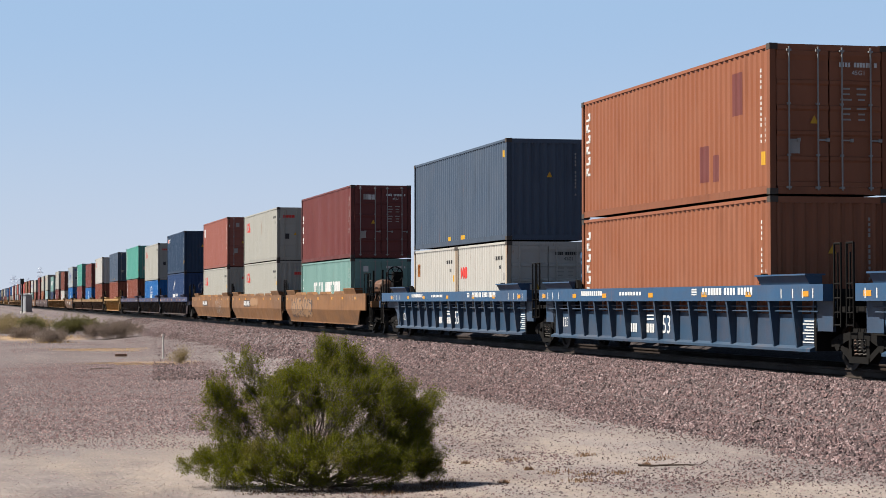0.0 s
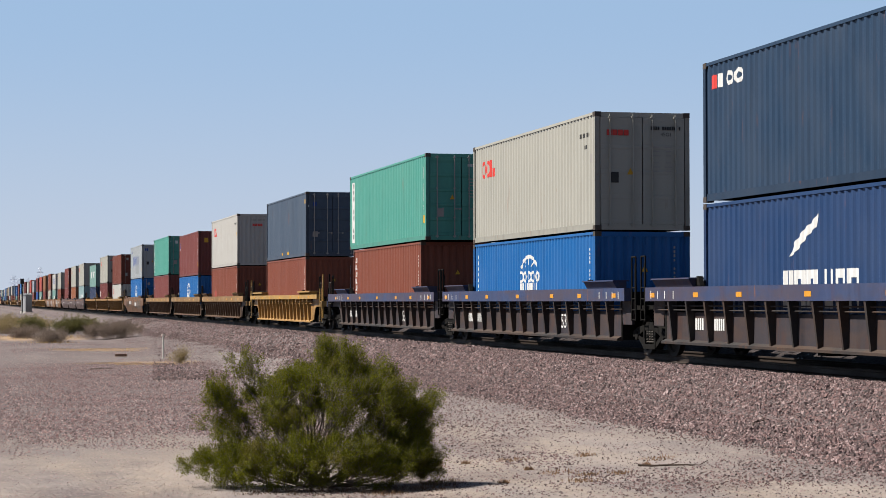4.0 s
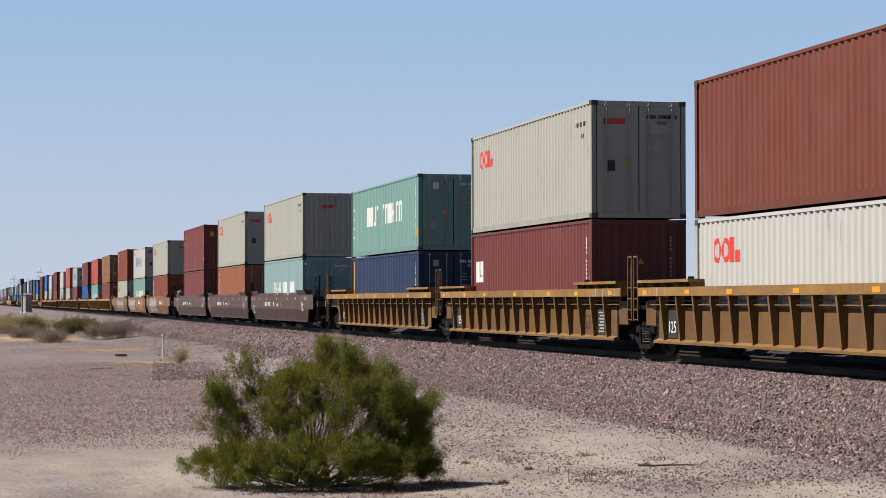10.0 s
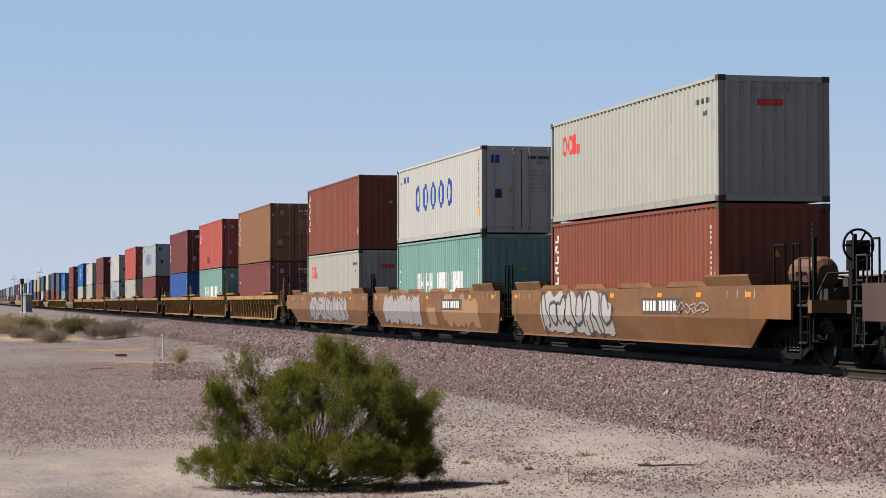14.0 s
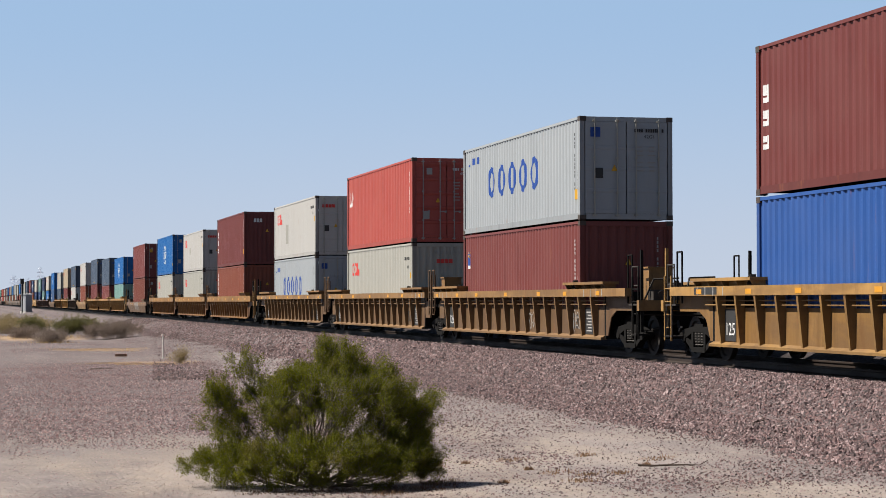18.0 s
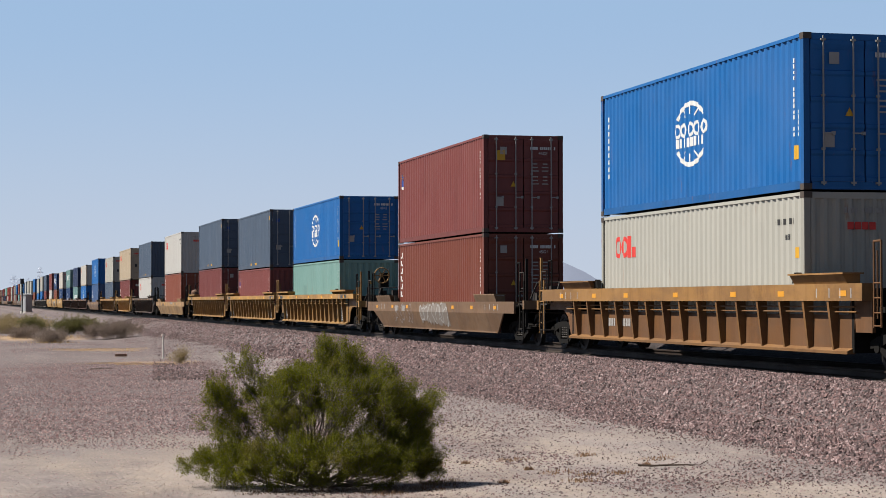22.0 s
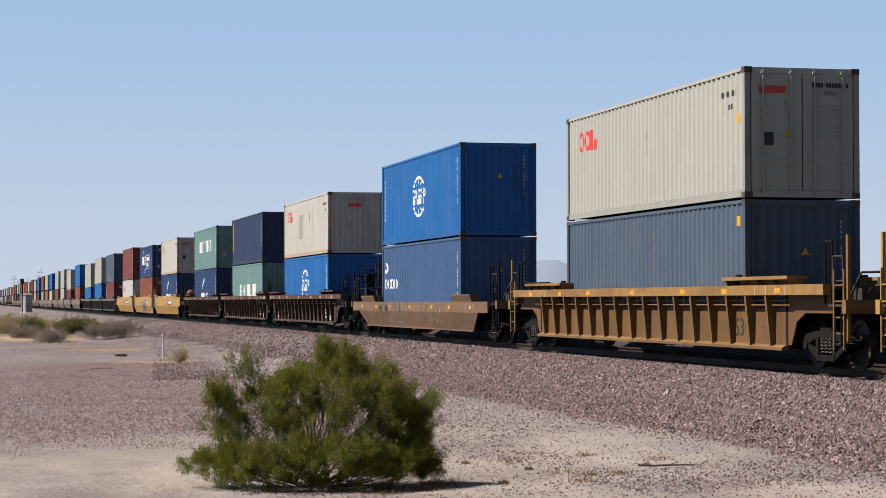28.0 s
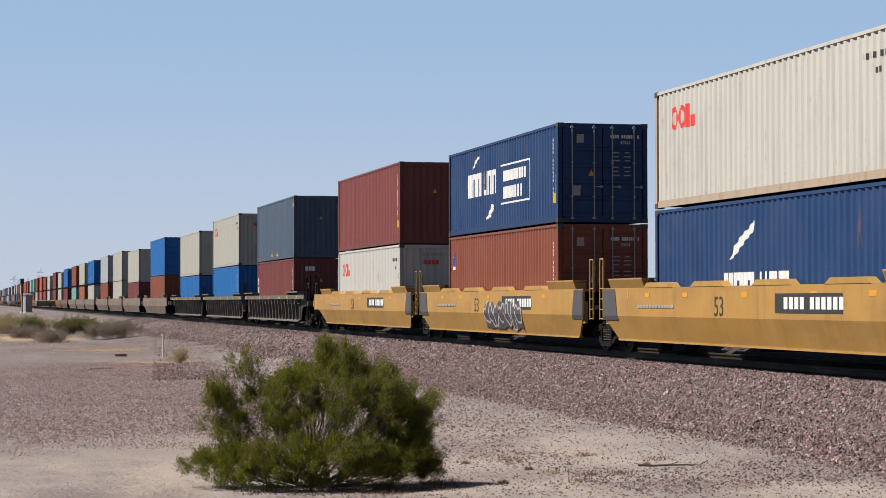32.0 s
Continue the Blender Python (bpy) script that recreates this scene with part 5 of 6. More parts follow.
def shrub(name, blobs, sprigs, leaves, leaf, mats, seed, label, at, category="bush", density=1.0):
    """A many-stemmed desert shrub. blobs: (x, y, z, rx, ry, rz, weight) in which twigs end; mats: stems, leaves."""
    rng = random.Random(seed)
    root = new(name)
    root.matrix_basis = at
    stems = Mb()
    lv, lf = [], []
    tot = [b[6] for b in blobs]
    limbs = []
    for b in blobs:
        for k in range(max(1, int(2.4 * b[6]))):
            tip = Vector((b[0] + rng.uniform(-0.5, 0.5) * b[3], b[1] + rng.uniform(-0.5, 0.5) * b[4], b[2] + rng.uniform(-0.4, 0.4) * b[5]))
            start = Vector((rng.gauss(0, 0.07), rng.gauss(0, 0.07), -0.03))
            mid = start.lerp(tip, 0.5) + Vector((rng.gauss(0, 0.08), rng.gauss(0, 0.08), -0.10 * tip.length))
            p0 = start
            pts = [start]
            for i in range(1, 6):
                t = i / 5
                pts.append(start * (1 - t) ** 2 + mid * 2 * t * (1 - t) + tip * t * t + Vector((rng.gauss(0, 0.02), rng.gauss(0, 0.02), rng.gauss(0, 0.02))))
            for i in range(5):
                stems.rod(pts[i], pts[i + 1], 0.014 * (1 - i / 6.5), 5)
            limbs.append(pts)
    def limb_near(p):
        best = min(limbs, key=lambda q: (q[-1] - p).length + 0.3 * rng.random())
        return best[rng.choice([3, 4, 5])]
    clusters = []
    for k in range(max(4, sprigs // 11)):
        b = rng.choices(blobs, tot)[0]
        d = Vector((rng.gauss(0, 1), rng.gauss(0, 1), rng.gauss(0, 1))).normalized() * rng.random() ** 0.5
        c = Vector((b[0] + d.x * b[3], b[1] + d.y * b[4], b[2] + d.z * b[5]))
        if c.z < 0.03:
            continue
        st = limb_near(c)
        bend = st.lerp(c, 0.55) + Vector((rng.gauss(0, 0.03), rng.gauss(0, 0.03), -0.03))
        stems.rod(st, bend, 0.004, 4).rod(bend, c, 0.003, 4)
        up = (c.normalized() * 0.8 + Vector((rng.gauss(0, 0.3), rng.gauss(0, 0.3), 0.6))).normalized()
        clusters.append((c, up, rng.uniform(0.7, 1.25)))
    size = max(0.5, leaf / 0.024)
    for c, up, k in clusters:
        for s in range(11):
            p0 = c + Vector((rng.gauss(0, 0.058), rng.gauss(0, 0.058), rng.gauss(0, 0.045))) * k * size
            ax = (up + Vector((rng.gauss(0, 0.4), rng.gauss(0, 0.4), rng.gauss(0, 0.25)))).normalized()
            ln_ = rng.uniform(0.10, 0.21) * k * size
            stems.rod(p0, p0 + ax * ln_, 0.0018, 3)
            for i in range(leaves):
                t = rng.random() ** 0.8
                p = p0 + ax * ln_ * t + Vector((rng.gauss(0, 0.024), rng.gauss(0, 0.024), rng.gauss(0, 0.024))) * size
                u = (ax * 0.7 + Vector((rng.gauss(0, 1), rng.gauss(0, 1), rng.gauss(0, 1)))).normalized()
                v = Matrix.Rotation(rng.random() * 6.28, 3, u) @ u.orthogonal().normalized()
                a, w = leaf * rng.uniform(0.7, 1.3), leaf * rng.uniform(0.22, 0.36)
                o = len(lv)
                lv += [p - v * w, p + v * w, p + u * a]
                lf.append((o, o + 1, o + 2))
    part("stem_tangle", stems.mesh("stem_tangle", mats[0]), root, "thin grey-brown woody stems", kind="stuff")
    me = bpy.data.meshes.new("foliage")
    me.from_pydata([tuple(p) for p in lv], [], lf)
    me.materials.append(mats[1])
    part("foliage", me, root, "small dense leaves", kind="stuff")
    return tagged(root, label, category)


def ground_pose(x, y, turn=0.0, dz=0.0):
    return pose(x, y, ground_z(x, y) + dz, 0, 0, turn)


def tufts(name, spots, mat, label, seed, blades=70, h=0.3):
    rng = random.Random(seed)
    mb = Mb()
    for x, y, r in spots:
        for i in range(blades):
            a, d = rng.random() * 6.28, r * math.sqrt(rng.random())
            px, py = x + d * math.cos(a), y + d * math.sin(a)
            z = ground_z(px, py) - 0.01
            hh = h * rng.uniform(0.3, 1.0)
            lean = Vector((rng.gauss(0, 0.4), rng.gauss(0, 0.4), 1)).normalized() * hh
            w = Vector((math.cos(a + 1.5), math.sin(a + 1.5), 0)) * 0.008
            p = Vector((px, py, z))
            mb.add([p - w, p + w, p + lean], [(0, 1, 2)])
    me = bpy.data.meshes.new(name)
    me.from_pydata(mb.v, [], mb.f)
    me.materials.append(mat)
    return tagged(new(name, me), label, "grass", kind="stuff")


# ================================================================ building the place
build_ground()
track()

STONE = stone_material("ballast stone", 0.53)
DUSTY_STONE = stone_material("dusty gravel stone", 0.86)


def placer(y0, y1, power, lo, hi, xmax):
    """Spots in the wedge lo < x / y < hi, thinned by where stones lie."""
    def place(rng, n):
        m = int(n * 2.6)
        y = y0 + (y1 - y0) * rng.random(m) ** power
        x = np.minimum(y * (lo + (hi - lo) * rng.random(m)), xmax)
        x = np.where(x >= xmax, xmax - rng.random(m) * 7, x)
        c = np.array([stone_chance(a, b) for a, b in zip(x, y)])
        k = np.flatnonzero(rng.random(m) < c)[:n]
        return np.stack([x[k], y[k], c[k]], 1)
    return place


scatter_stones("ballast_gravel", 150000, placer(16.5, 66, 1.5, 0.15, 0.50, 15.0), 0.016, 0.039, 11, STONE, "crushed grey-pink ballast stones spread beside the track")
scatter_stones("ballast_gravel", 34000, placer(55, 170, 1.6, 0.09, 0.26, 15.0), 0.03, 0.06, 12, STONE, "crushed grey-pink ballast stones along the railway bank")
scatter_stones("gravel", 110000, placer(20, 112, 1.35, 0.0, 0.24, 9.0), 0.008, 0.023, 13, DUSTY_STONE, "loose grey gravel strewn over the dusty ground")

CREOSOTE = leaf_material("creosote leaf", (0.052, 0.060, 0.004), (0.130, 0.132, 0.007))
DRY = leaf_material("dry brush leaf", (0.17, 0.135, 0.07), (0.28, 0.22, 0.115))
OLIVE = leaf_material("olive brush leaf", (0.062, 0.064, 0.022), (0.135, 0.125, 0.045))
GREYBR = leaf_material("grey dead brush", (0.12, 0.095, 0.08), (0.21, 0.165, 0.135))
STRAW = leaf_material("straw grass", (0.26, 0.165, 0.06), (0.36, 0.25, 0.11))

BUSH = [(0.30, 0, 0.90, 0.92, 0.85, 0.70, 4.4), (0.36, 0.05, 1.48, 0.26, 0.35, 0.28, 0.8), (0.18, 0.1, 1.50, 0.16, 0.2, 0.22, 0.3), (0.05, 0.1, 1.26, 0.42, 0.4, 0.30, 0.9), (0.80, 0, 1.12, 0.42, 0.5, 0.30, 1.1), (1.06, 0, 0.78, 0.42, 0.55, 0.36, 1.6),
        (1.36, -0.1, 0.92, 0.14, 0.2, 0.12, 0.25), (1.30, -0.1, 0.26, 0.24, 0.4, 0.26, 0.9), (1.18, -0.1, 0.52, 0.26, 0.4, 0.26, 0.7), (-0.42, 0, 0.70, 0.48, 0.55, 0.40, 0.9), (-0.76, 0.1, 1.40, 0.17, 0.22, 0.22, 0.24), (-0.66, 0.1, 1.08, 0.28, 0.25, 0.22, 0.3),
        (-1.03, 0, 1.00, 0.20, 0.22, 0.24, 0.42), (-0.98, 0, 0.66, 0.26, 0.3, 0.20, 0.32), (-0.85, -0.1, 0.34, 0.34, 0.45, 0.24, 0.9), (-1.24, -0.1, 0.28, 0.22, 0.3, 0.13, 0.45), (-1.0, -0.4, 0.06, 0.24, 0.2, 0.12, 0.3),
        (0.1, -0.7, 0.34, 0.9, 0.4, 0.32, 2.4), (-0.6, -0.6, 0.22, 0.5, 0.4, 0.22, 1.0), (0.85, -0.6, 0.26, 0.5, 0.4, 0.26, 1.4), (-0.24, 0.2, 1.16, 0.3, 0.25, 0.22, 0.45)]
shrub("creosote_bush", BUSH, 8800, 30, 0.0185, (BARK, CREOSOTE), 5, "dense green creosote bush with thin grey stems on dusty ground", ground_pose(3.98, 23.75, -10))
tufts("leaf_litter", [(3.2 + 0.28 * i, 22.9 + 0.25 * math.sin(i * 2.3), 0.32) for i in range(8)] + [(5.5 + 0.1 * i, 23.5 + 0.3 * i, 0.3) for i in range(3)], leaf_material("brown fallen twig", (0.06, 0.042, 0.03), (0.16, 0.115, 0.08)), "brown fallen twigs and leaves on dust", 34, 160, 0.05)

SMALL = [(0, 0, 0.42, 0.7, 0.7, 0.4, 2.0), (-0.5, 0, 0.3, 0.4, 0.5, 0.28, 1.0), (0.5, 0.1, 0.33, 0.4, 0.5, 0.3, 1.0)]


def scaled(blobs, k, kz):
    return [(a * k, b * k, c * kz, d * k, e * k, f * kz, w) for a, b, c, d, e, f, w in blobs]


TWIG = paint("pale dry twig", (0.20, 0.165, 0.125), 0.9, 0.4, 0.0)
shrub("desert_bush", scaled(SMALL, 1.6, 1.05), 945, 26, 0.064, (TWIG, OLIVE), 21, "olive-green desert bush beside the railway bank", ground_pose(7.4, 136, 10))
shrub("desert_bush", scaled(SMALL, 1.9, 1.0), 675, 22, 0.064, (TWIG, GREYBR), 22, "leafless grey-brown dead brush on gravel", ground_pose(8.3, 117, 40))
shrub("desert_bush", scaled(SMALL, 1.35, 0.62), 560, 22, 0.055, (TWIG, GREYBR), 23, "low tangle of grey dead brush", ground_pose(4.7, 113, 70))
shrub("desert_bush", scaled(SMALL, 1.7, 0.85), 675, 22, 0.064, (TWIG, DRY), 24, "dry yellow-brown desert bush", ground_pose(5.0, 150, 100))
shrub("desert_bush", scaled(SMALL, 0.9, 0.9), 540, 20, 0.064, (TWIG, OLIVE), 25, "low olive-green desert bush", ground_pose(4.6, 143, 130))
shrub("desert_bush", scaled(SMALL, 1.2, 0.9), 540, 20, 0.075, (TWIG, DRY), 26, "low dry desert bush", ground_pose(3.0, 152, 160))
shrub("desert_bush", scaled(SMALL, 1.6, 0.6), 480, 20, 0.07, (TWIG, DRY), 28, "low straw-coloured desert bush", ground_pose(2.2, 138, 30))
shrub("desert_bush", scaled(SMALL, 1.0, 0.6), 300, 20, 0.06, (TWIG, GREYBR), 29, "low grey dead brush", ground_pose(3.4, 121, 50))
shrub("desert_bush", scaled(SMALL, 0.30, 0.45), 135, 16, 0.037, (TWIG, DRY), 27, "small dry tuft of brush on gravel", ground_pose(7.35, 71.5, 20))

tufts("dry_grass", [(4.5 + 0.42 * i, 71 + 2.5 * math.sin(i * 2.1), 0.9) for i in range(8)] + [(4.2 + 0.45 * i, 91 + 2.5 * math.cos(i * 1.7), 1.1) for i in range(8)], STRAW, "patches of golden dry grass on the dirt", 31, 420, 0.05)
tufts("dry_grass", [(2.0 + 0.7 * i, 118 + 9 * math.sin(i * 1.3), 1.6) for i in range(8)], STRAW, "pale dry grass between the brush", 32, 110, 0.25)
tufts("dry_grass", [(6.3 + 1.1 * math.sin(i * 5.1) + 0.12 * i, 25.2 + 1.9 * math.cos(i * 3.7), 0.07 + 0.10 * (i % 3)) for i in range(15)] + [(5.3, 23.0, 0.3), (4.6, 22.4, 0.3)], leaf_material("brown dead weed", (0.13, 0.075, 0.045), (0.22, 0.14, 0.085)), "sparse brown dead weeds in the gravel", 33, 120, 0.07)

# trackside post
post = tagged(new("marker_post"), "slender white marker post standing in the gravel", "post")
post.matrix_basis = ground_pose(7.35, 77.5)
part("pole", Mb().rod((0, 0, -0.1), (0, 0, 0.84), 0.032, 10).mesh("pole", paint("weathered white post", (0.48, 0.46, 0.42), 0.6, 0.3, 0.2)), post)
part("cap", Mb().rod((0, 0, 0.84), (0, 0, 0.92), 0.065, 10).mesh("cap", paint("post cap", (0.5, 0.42, 0.36), 0.6)), post, "stained post cap")

# signal and equipment houses far down the line
hut_paint = paint("pale grey sheet metal", (0.22, 0.23, 0.24), 0.5, 0.2, 0.1)


def hut(x, y, w, d, h, label):
    ob = tagged(new("equipment_cabinet"), label, "cabinet")
    ob.matrix_basis = ground_pose(x, y, -55)
    part("plinth", Mb().box(-w / 2 - 0.1, w / 2 + 0.1, -d / 2 - 0.1, d / 2 + 0.1, -0.3, 0.2).mesh("plinth", paint("concrete", (0.35, 0.33, 0.30), 0.9)), ob)
    part("body", Mb().box(-w / 2, w / 2, -d / 2, d / 2, 0.2, h).mesh("body", hut_paint), ob)
    part("roof", Mb().prism([(-w / 2 - 0.12, h), (w / 2 + 0.12, h), (w / 2 + 0.12, h + 0.08), (0, h + 0.22), (-w / 2 - 0.12, h + 0.08)], "y", -d / 2 - 0.12, d / 2 + 0.12).mesh("roof", hut_paint), ob)
    part("door", Mb().box(-0.45, 0.45, -d / 2 - 0.05, -d / 2, 0.25, 2.3).mesh("door", paint("cabinet door", (0.26, 0.27, 0.285), 0.5)), ob, "grey metal door")
    return ob


hut(10.35, 350, 1.25, 1.3, 2.95, "pale grey trackside equipment cabinet")
sig = tagged(new("railway_signal"), "dark railway signal mast with round black heads", "signal")
sig.matrix_basis = ground_pose(9.35, 341)
part("mast", Mb().rod((0, 0, -0.2), (0, 0, 5.2), 0.07, 8).mesh("mast", STEEL_DARK), sig)
part("signal_head", Mb().box(-0.30, 0.30, -0.1, 0.1, 4.85, 5.75).mesh("signal_head", BLACK_MARK), sig)
part("backing_disc", Mb().rod((0, -0.14, 5.35), (0, -0.1, 5.35), 0.3, 20).mesh("backing_disc", BLACK_MARK), sig)
part("hood", Mb().rod((0, -0.4, 5.35), (0, -0.14, 5.35), 0.16, 12).mesh("hood", BLACK_MARK), sig)
part("ladder", ladder_mesh(STEEL_DARK, 0.2, 5.0), sig, at=(0.1, 0.25, 0))

# power line towers, the haze before them put into their pale colour
TOWER = paint("hazy galvanised lattice", (0.62, 0.66, 0.74), 0.7, 0.1, 0.0)


def tower(x, y, h):
    ob = tagged(new("power_pylon"), "distant steel lattice power pylon", "pylon", "power pylons")
    ob.matrix_basis = pose(x, y, 0, 0, 0, 20)
    mb = Mb()
    w0, w1 = 4.0, 0.9
    for sx in (-1, 1):
        for sy in (-1, 1):
            mb.rod((sx * w0, sy * w0, -1), (sx * w1, sy * w1, h * 0.72), 0.22, 4)
            mb.rod((sx * w1, sy * w1, h * 0.72), (sx * 0.5, sy * 0.5, h), 0.13, 4)
    for i in range(8):
        z0, z1 = h * 0.72 * i / 8, h * 0.72 * (i + 1) / 8
        a, b = w0 + (w1 - w0) * i / 8, w0 + (w1 - w0) * (i + 1) / 8
        for sy in (-1, 1):
            mb.rod((-a, sy * a, z0), (b, sy * b, z1), 0.08, 4).rod((a, sy * a, z0), (-b, sy * b, z1), 0.08, 4)
    part("lattice", mb.mesh("lattice", TOWER), ob)
    for z, w in ((0.76, 5.0), (0.88, 4.2), (0.98, 3.0)):
        part("cross_arm", Mb().rod((-w, 0, h * z), (w, 0, h * z), 0.25, 4).rod((-w, 0, h * z), (0, 0, h * z + 2.0), 0.15, 4).rod((w, 0, h * z), (0, 0, h * z + 2.0), 0.15, 4).mesh("cross_arm", TOWER), ob)
    return ob


for px, yy, h in ((71, 2600, 44), (24, 2300, 30), (34, 3100, 36), (49, 3600, 42)):
    tower(yy * math.tan(math.atan((px - 784) / 3613.8) + radians(13.217)), yy, h)

# hills beyond the plain, the haze mixed into their blue-grey base colour
HILL = paint("hazy hills", (0.118, 0.137, 0.185), 1.0, 0.1, 0.0)


def hills():
    mb = Mb()
    n = 220
    vs = []
    for i in range(n + 1):
        a = radians(-25 + 80 * i / n)
        r = 4400
        deg = math.degrees(a)
        h = 74 + 10 * noise.noise(Vector((deg * 0.9, 1.7, 0))) + 6 * noise.noise(Vector((deg * 3.1, 4.2, 0)))
        h = h * smoothstep(12.2, 13.8, deg) * (1 - smoothstep(16.2, 18.6, deg)) + 14 * smoothstep(8, 14, deg) + 2
        for rr, z in ((r - 250, -5), (r, h), (r + 300, -5)):
            vs.append((rr * math.sin(a), rr * math.cos(a), z))
    fs = []
    for i in range(n):
        for k in range(2):
            fs.append((3 * i + k, 3 * i + 3 + k, 3 * i + 4 + k, 3 * i + k + 1))
    return tagged(new("backdrop", mb.add(vs, fs).mesh("backdrop", HILL, True)), "low blue-grey desert hills far off in haze", "hills", kind="structure")


hills()


def stick(x, y, length, turn, label):
    ob = new("dead_branch", cached(("stick", round(length, 2)), lambda: stick_mesh(length)))
    ob.matrix_basis = ground_pose(x, y, turn, 0.03)
    return tagged(ob, label, "branch")


def stick_mesh(length):
    rng = random.Random(int(length * 100))
    mb = Mb()
    p = Vector((-length / 2, 0, 0))
    for i in range(5):
        q = p + Vector((length / 5, rng.gauss(0, 0.03), rng.gauss(0.005, 0.01)))
        mb.rod(p, q, 0.014 * (1 - i / 8), 5)
        if i in (1, 3):
            mb.rod(q, q + Vector((0.12, rng.choice([-0.1, 0.1]), 0.05)), 0.006, 4)
        p = q
    return mb.mesh("dead_branch", paint("dead wood", (0.05, 0.036, 0.028), 0.9, 0.3, 0.0))


stick(8.6, 24.0, 0.95, -14, "thin dark dead branch lying on the gravel")
stick(11.6, 28.6, 0.55, 40, "short dark dead branch lying on ballast stones")
stick(4.1, 63.0, 0.7, -13, "dark dead branch lying on the gravel")
plank = new("plank", Mb().box(-0.22, 0.22, -0.09, 0.09, 0, 0.10).mesh("plank", paint("weathered plank", (0.22, 0.12, 0.075), 0.85, 0.3, 0.0)))
plank.matrix_basis = ground_pose(6.0, 80.5, -10, 0.0)
tagged(plank, "short weathered brown plank lying on the dirt", "plank")


# ---------------------------------------------------------------- the train
# one row a well: near end of the upper box along the train, car kind and livery, which ends couple (n, f), upper box, lower box
# a box: paint, emblem, near end (p plain, d doors, r insulated doors), height (h high, s standard), length
TRAIN_ROWS = """
16.9 R blue - - -
36.44 R blue h or.tr.d.h.40 or.tr.p.h.40
55.85 R blue fhH sl..p.h.40 twin
79.71 S brown nw ma.tx.d.h.40 te.cl.r.s.40
99.33 S brown - wh.oo.r.s.40 wh.oo.p.h.40
118.71 S brown f fr.ws.d.h.40 wh.oo.p.h.40
142.54 R ink nw db.se.p.h.40 cm.cg.p.h.40
162.22 R ink - wh.oo.r.h.40 bb.cb.p.s.40
180.89 R ink f gr.df.d.h.45 ru.tr.p.h.40
205.33 R amber nf sl..d.h.40 ru..p.h.40
228.94 R umber n bw.oo.p.h.40 ru..p.h.40
248.48 R umber - mr.fl.p.h.40 bb.cb.p.s.40
268.4 R umber fc gr.df.d.h.40 mr.fl.p.h.40
291.91 S clay nf lg.co.r.h.40 bb.cb.d.h.40
315.59 R yellow nw rd..d.h.40 bw.oo.p.s.40
335.03 R yellow - wh.oo.r.h.40 ma.wl.p.h.40
354.59 R yellow f te.ch.r.s.40 na.yb.d.s.40
378.78 S plum n wh.oo.p.h.40 tb.cl.r.h.40
398.35 S plum - wh.oo.r.h.40 or.tr.d.h.40
417.9 S plum fH mr.fl.p.h.40 mr..p.h.40
441.76 S ochre nw wh.oo.p.s.40 ru.tr.p.h.40
461.25 S ochre - bw.co.r.s.40 te.cl.p.h.40
480.59 S ochre f ru.tr.p.h.40 wh.oo.p.h.40
504.19 R honey n br.tr.d.h.40 mr.fl.d.h.40
523.75 R honey - re.ca.d.h.40 te.cl.r.h.40
543.15 R honey f ma.tx.d.h.40 mb..p.h.40
566.99 R dusty nb lg.co.r.s.40 mr.fl.p.h.40
586.54 R dusty b re.ca.d.h.40 wh.oo.p.h.40
606.32 R dusty f bw.oo.r.s.40 lg.co.r.h.40
629.59 R tan n ma.tx.p.h.40 ru.tr.p.h.40
649.31 R tan - bw.oo.r.s.40 wh.oo.p.h.40
668.93 R tan f bb.cs.d.h.40 wh.oo.p.h.40
692.55 S drab nfl mr.fl.d.h.40 rd.tr.d.h.40
716.28 R honey nw bb.cs.d.s.40 te..p.s.40
735.75 R honey - sl..d.h.40 mr.fl.p.s.40
755.47 R honey f sl..d.h.40 ma..d.h.40
778.7 S sandy nwfl bw.oo.p.h.40 ru.tr.d.h.40
802.35 R sooty nf sl..p.h.40 bw.oo.p.h.40
823.6 R amber nfx cr.oo.d.h.45 ma.tx.p.h.40
846.15 R yellow nf wh.oo.r.s.40 sl..p.h.40
869.78 S drab nfl bb.cs.p.h.40 sb.cr.p.h.40
893.33 R oxide nhw rw.oo.p.s.40 bb.cb.p.h.40
912.81 R oxide - na.yb.p.s.40 gs.cl.p.h.40
932.47 R oxide fH gs.ch.r.s.40 cm.cg.p.h.40
955.86 S gold nw rw.oo.r.s.40 cm.cg.p.h.40
975.67 S gold - cm.ce.d.s.40 ru.fl.d.h.40
995.33 S gold f mr..p.h.40 bw.oo.p.h.40
1019.0 R grey n sl..p.h.40 ma.tx.p.h.40
1038.6 R grey - wh.oo.p.h.40 bb..p.h.40
1058.2 R grey f wh.oo.r.h.40 bb.cb.p.s.40
1081.8 S pale nf bb.cs.d.h.40 ru..p.h.40
1105.4 S pale n wh.oo.r.h.40 ma..d.s.40
1125.0 S pale - wh..r.h.40 wh..p.h.40
1144.6 S pale f lg..d.h.40 ru..p.h.40
""".strip().splitlines()


def train_advance(t):
    return 28.6365 * t + 0.0086016 * t * t - 6.9e-6 * t ** 3


MOVING = []
FLOOR = RAIL + 0.315        # under the lower boxes
rngT = random.Random(77)


def box_from(spec, seed, detail, where):
    c, em, near, h, ln_ = spec.split(".")
    return container(c, em, near, HC if h == "h" else STD, int(ln_), detail=detail, seed=seed, where=where), (HC if h == "h" else STD), LEN[int(ln_)]


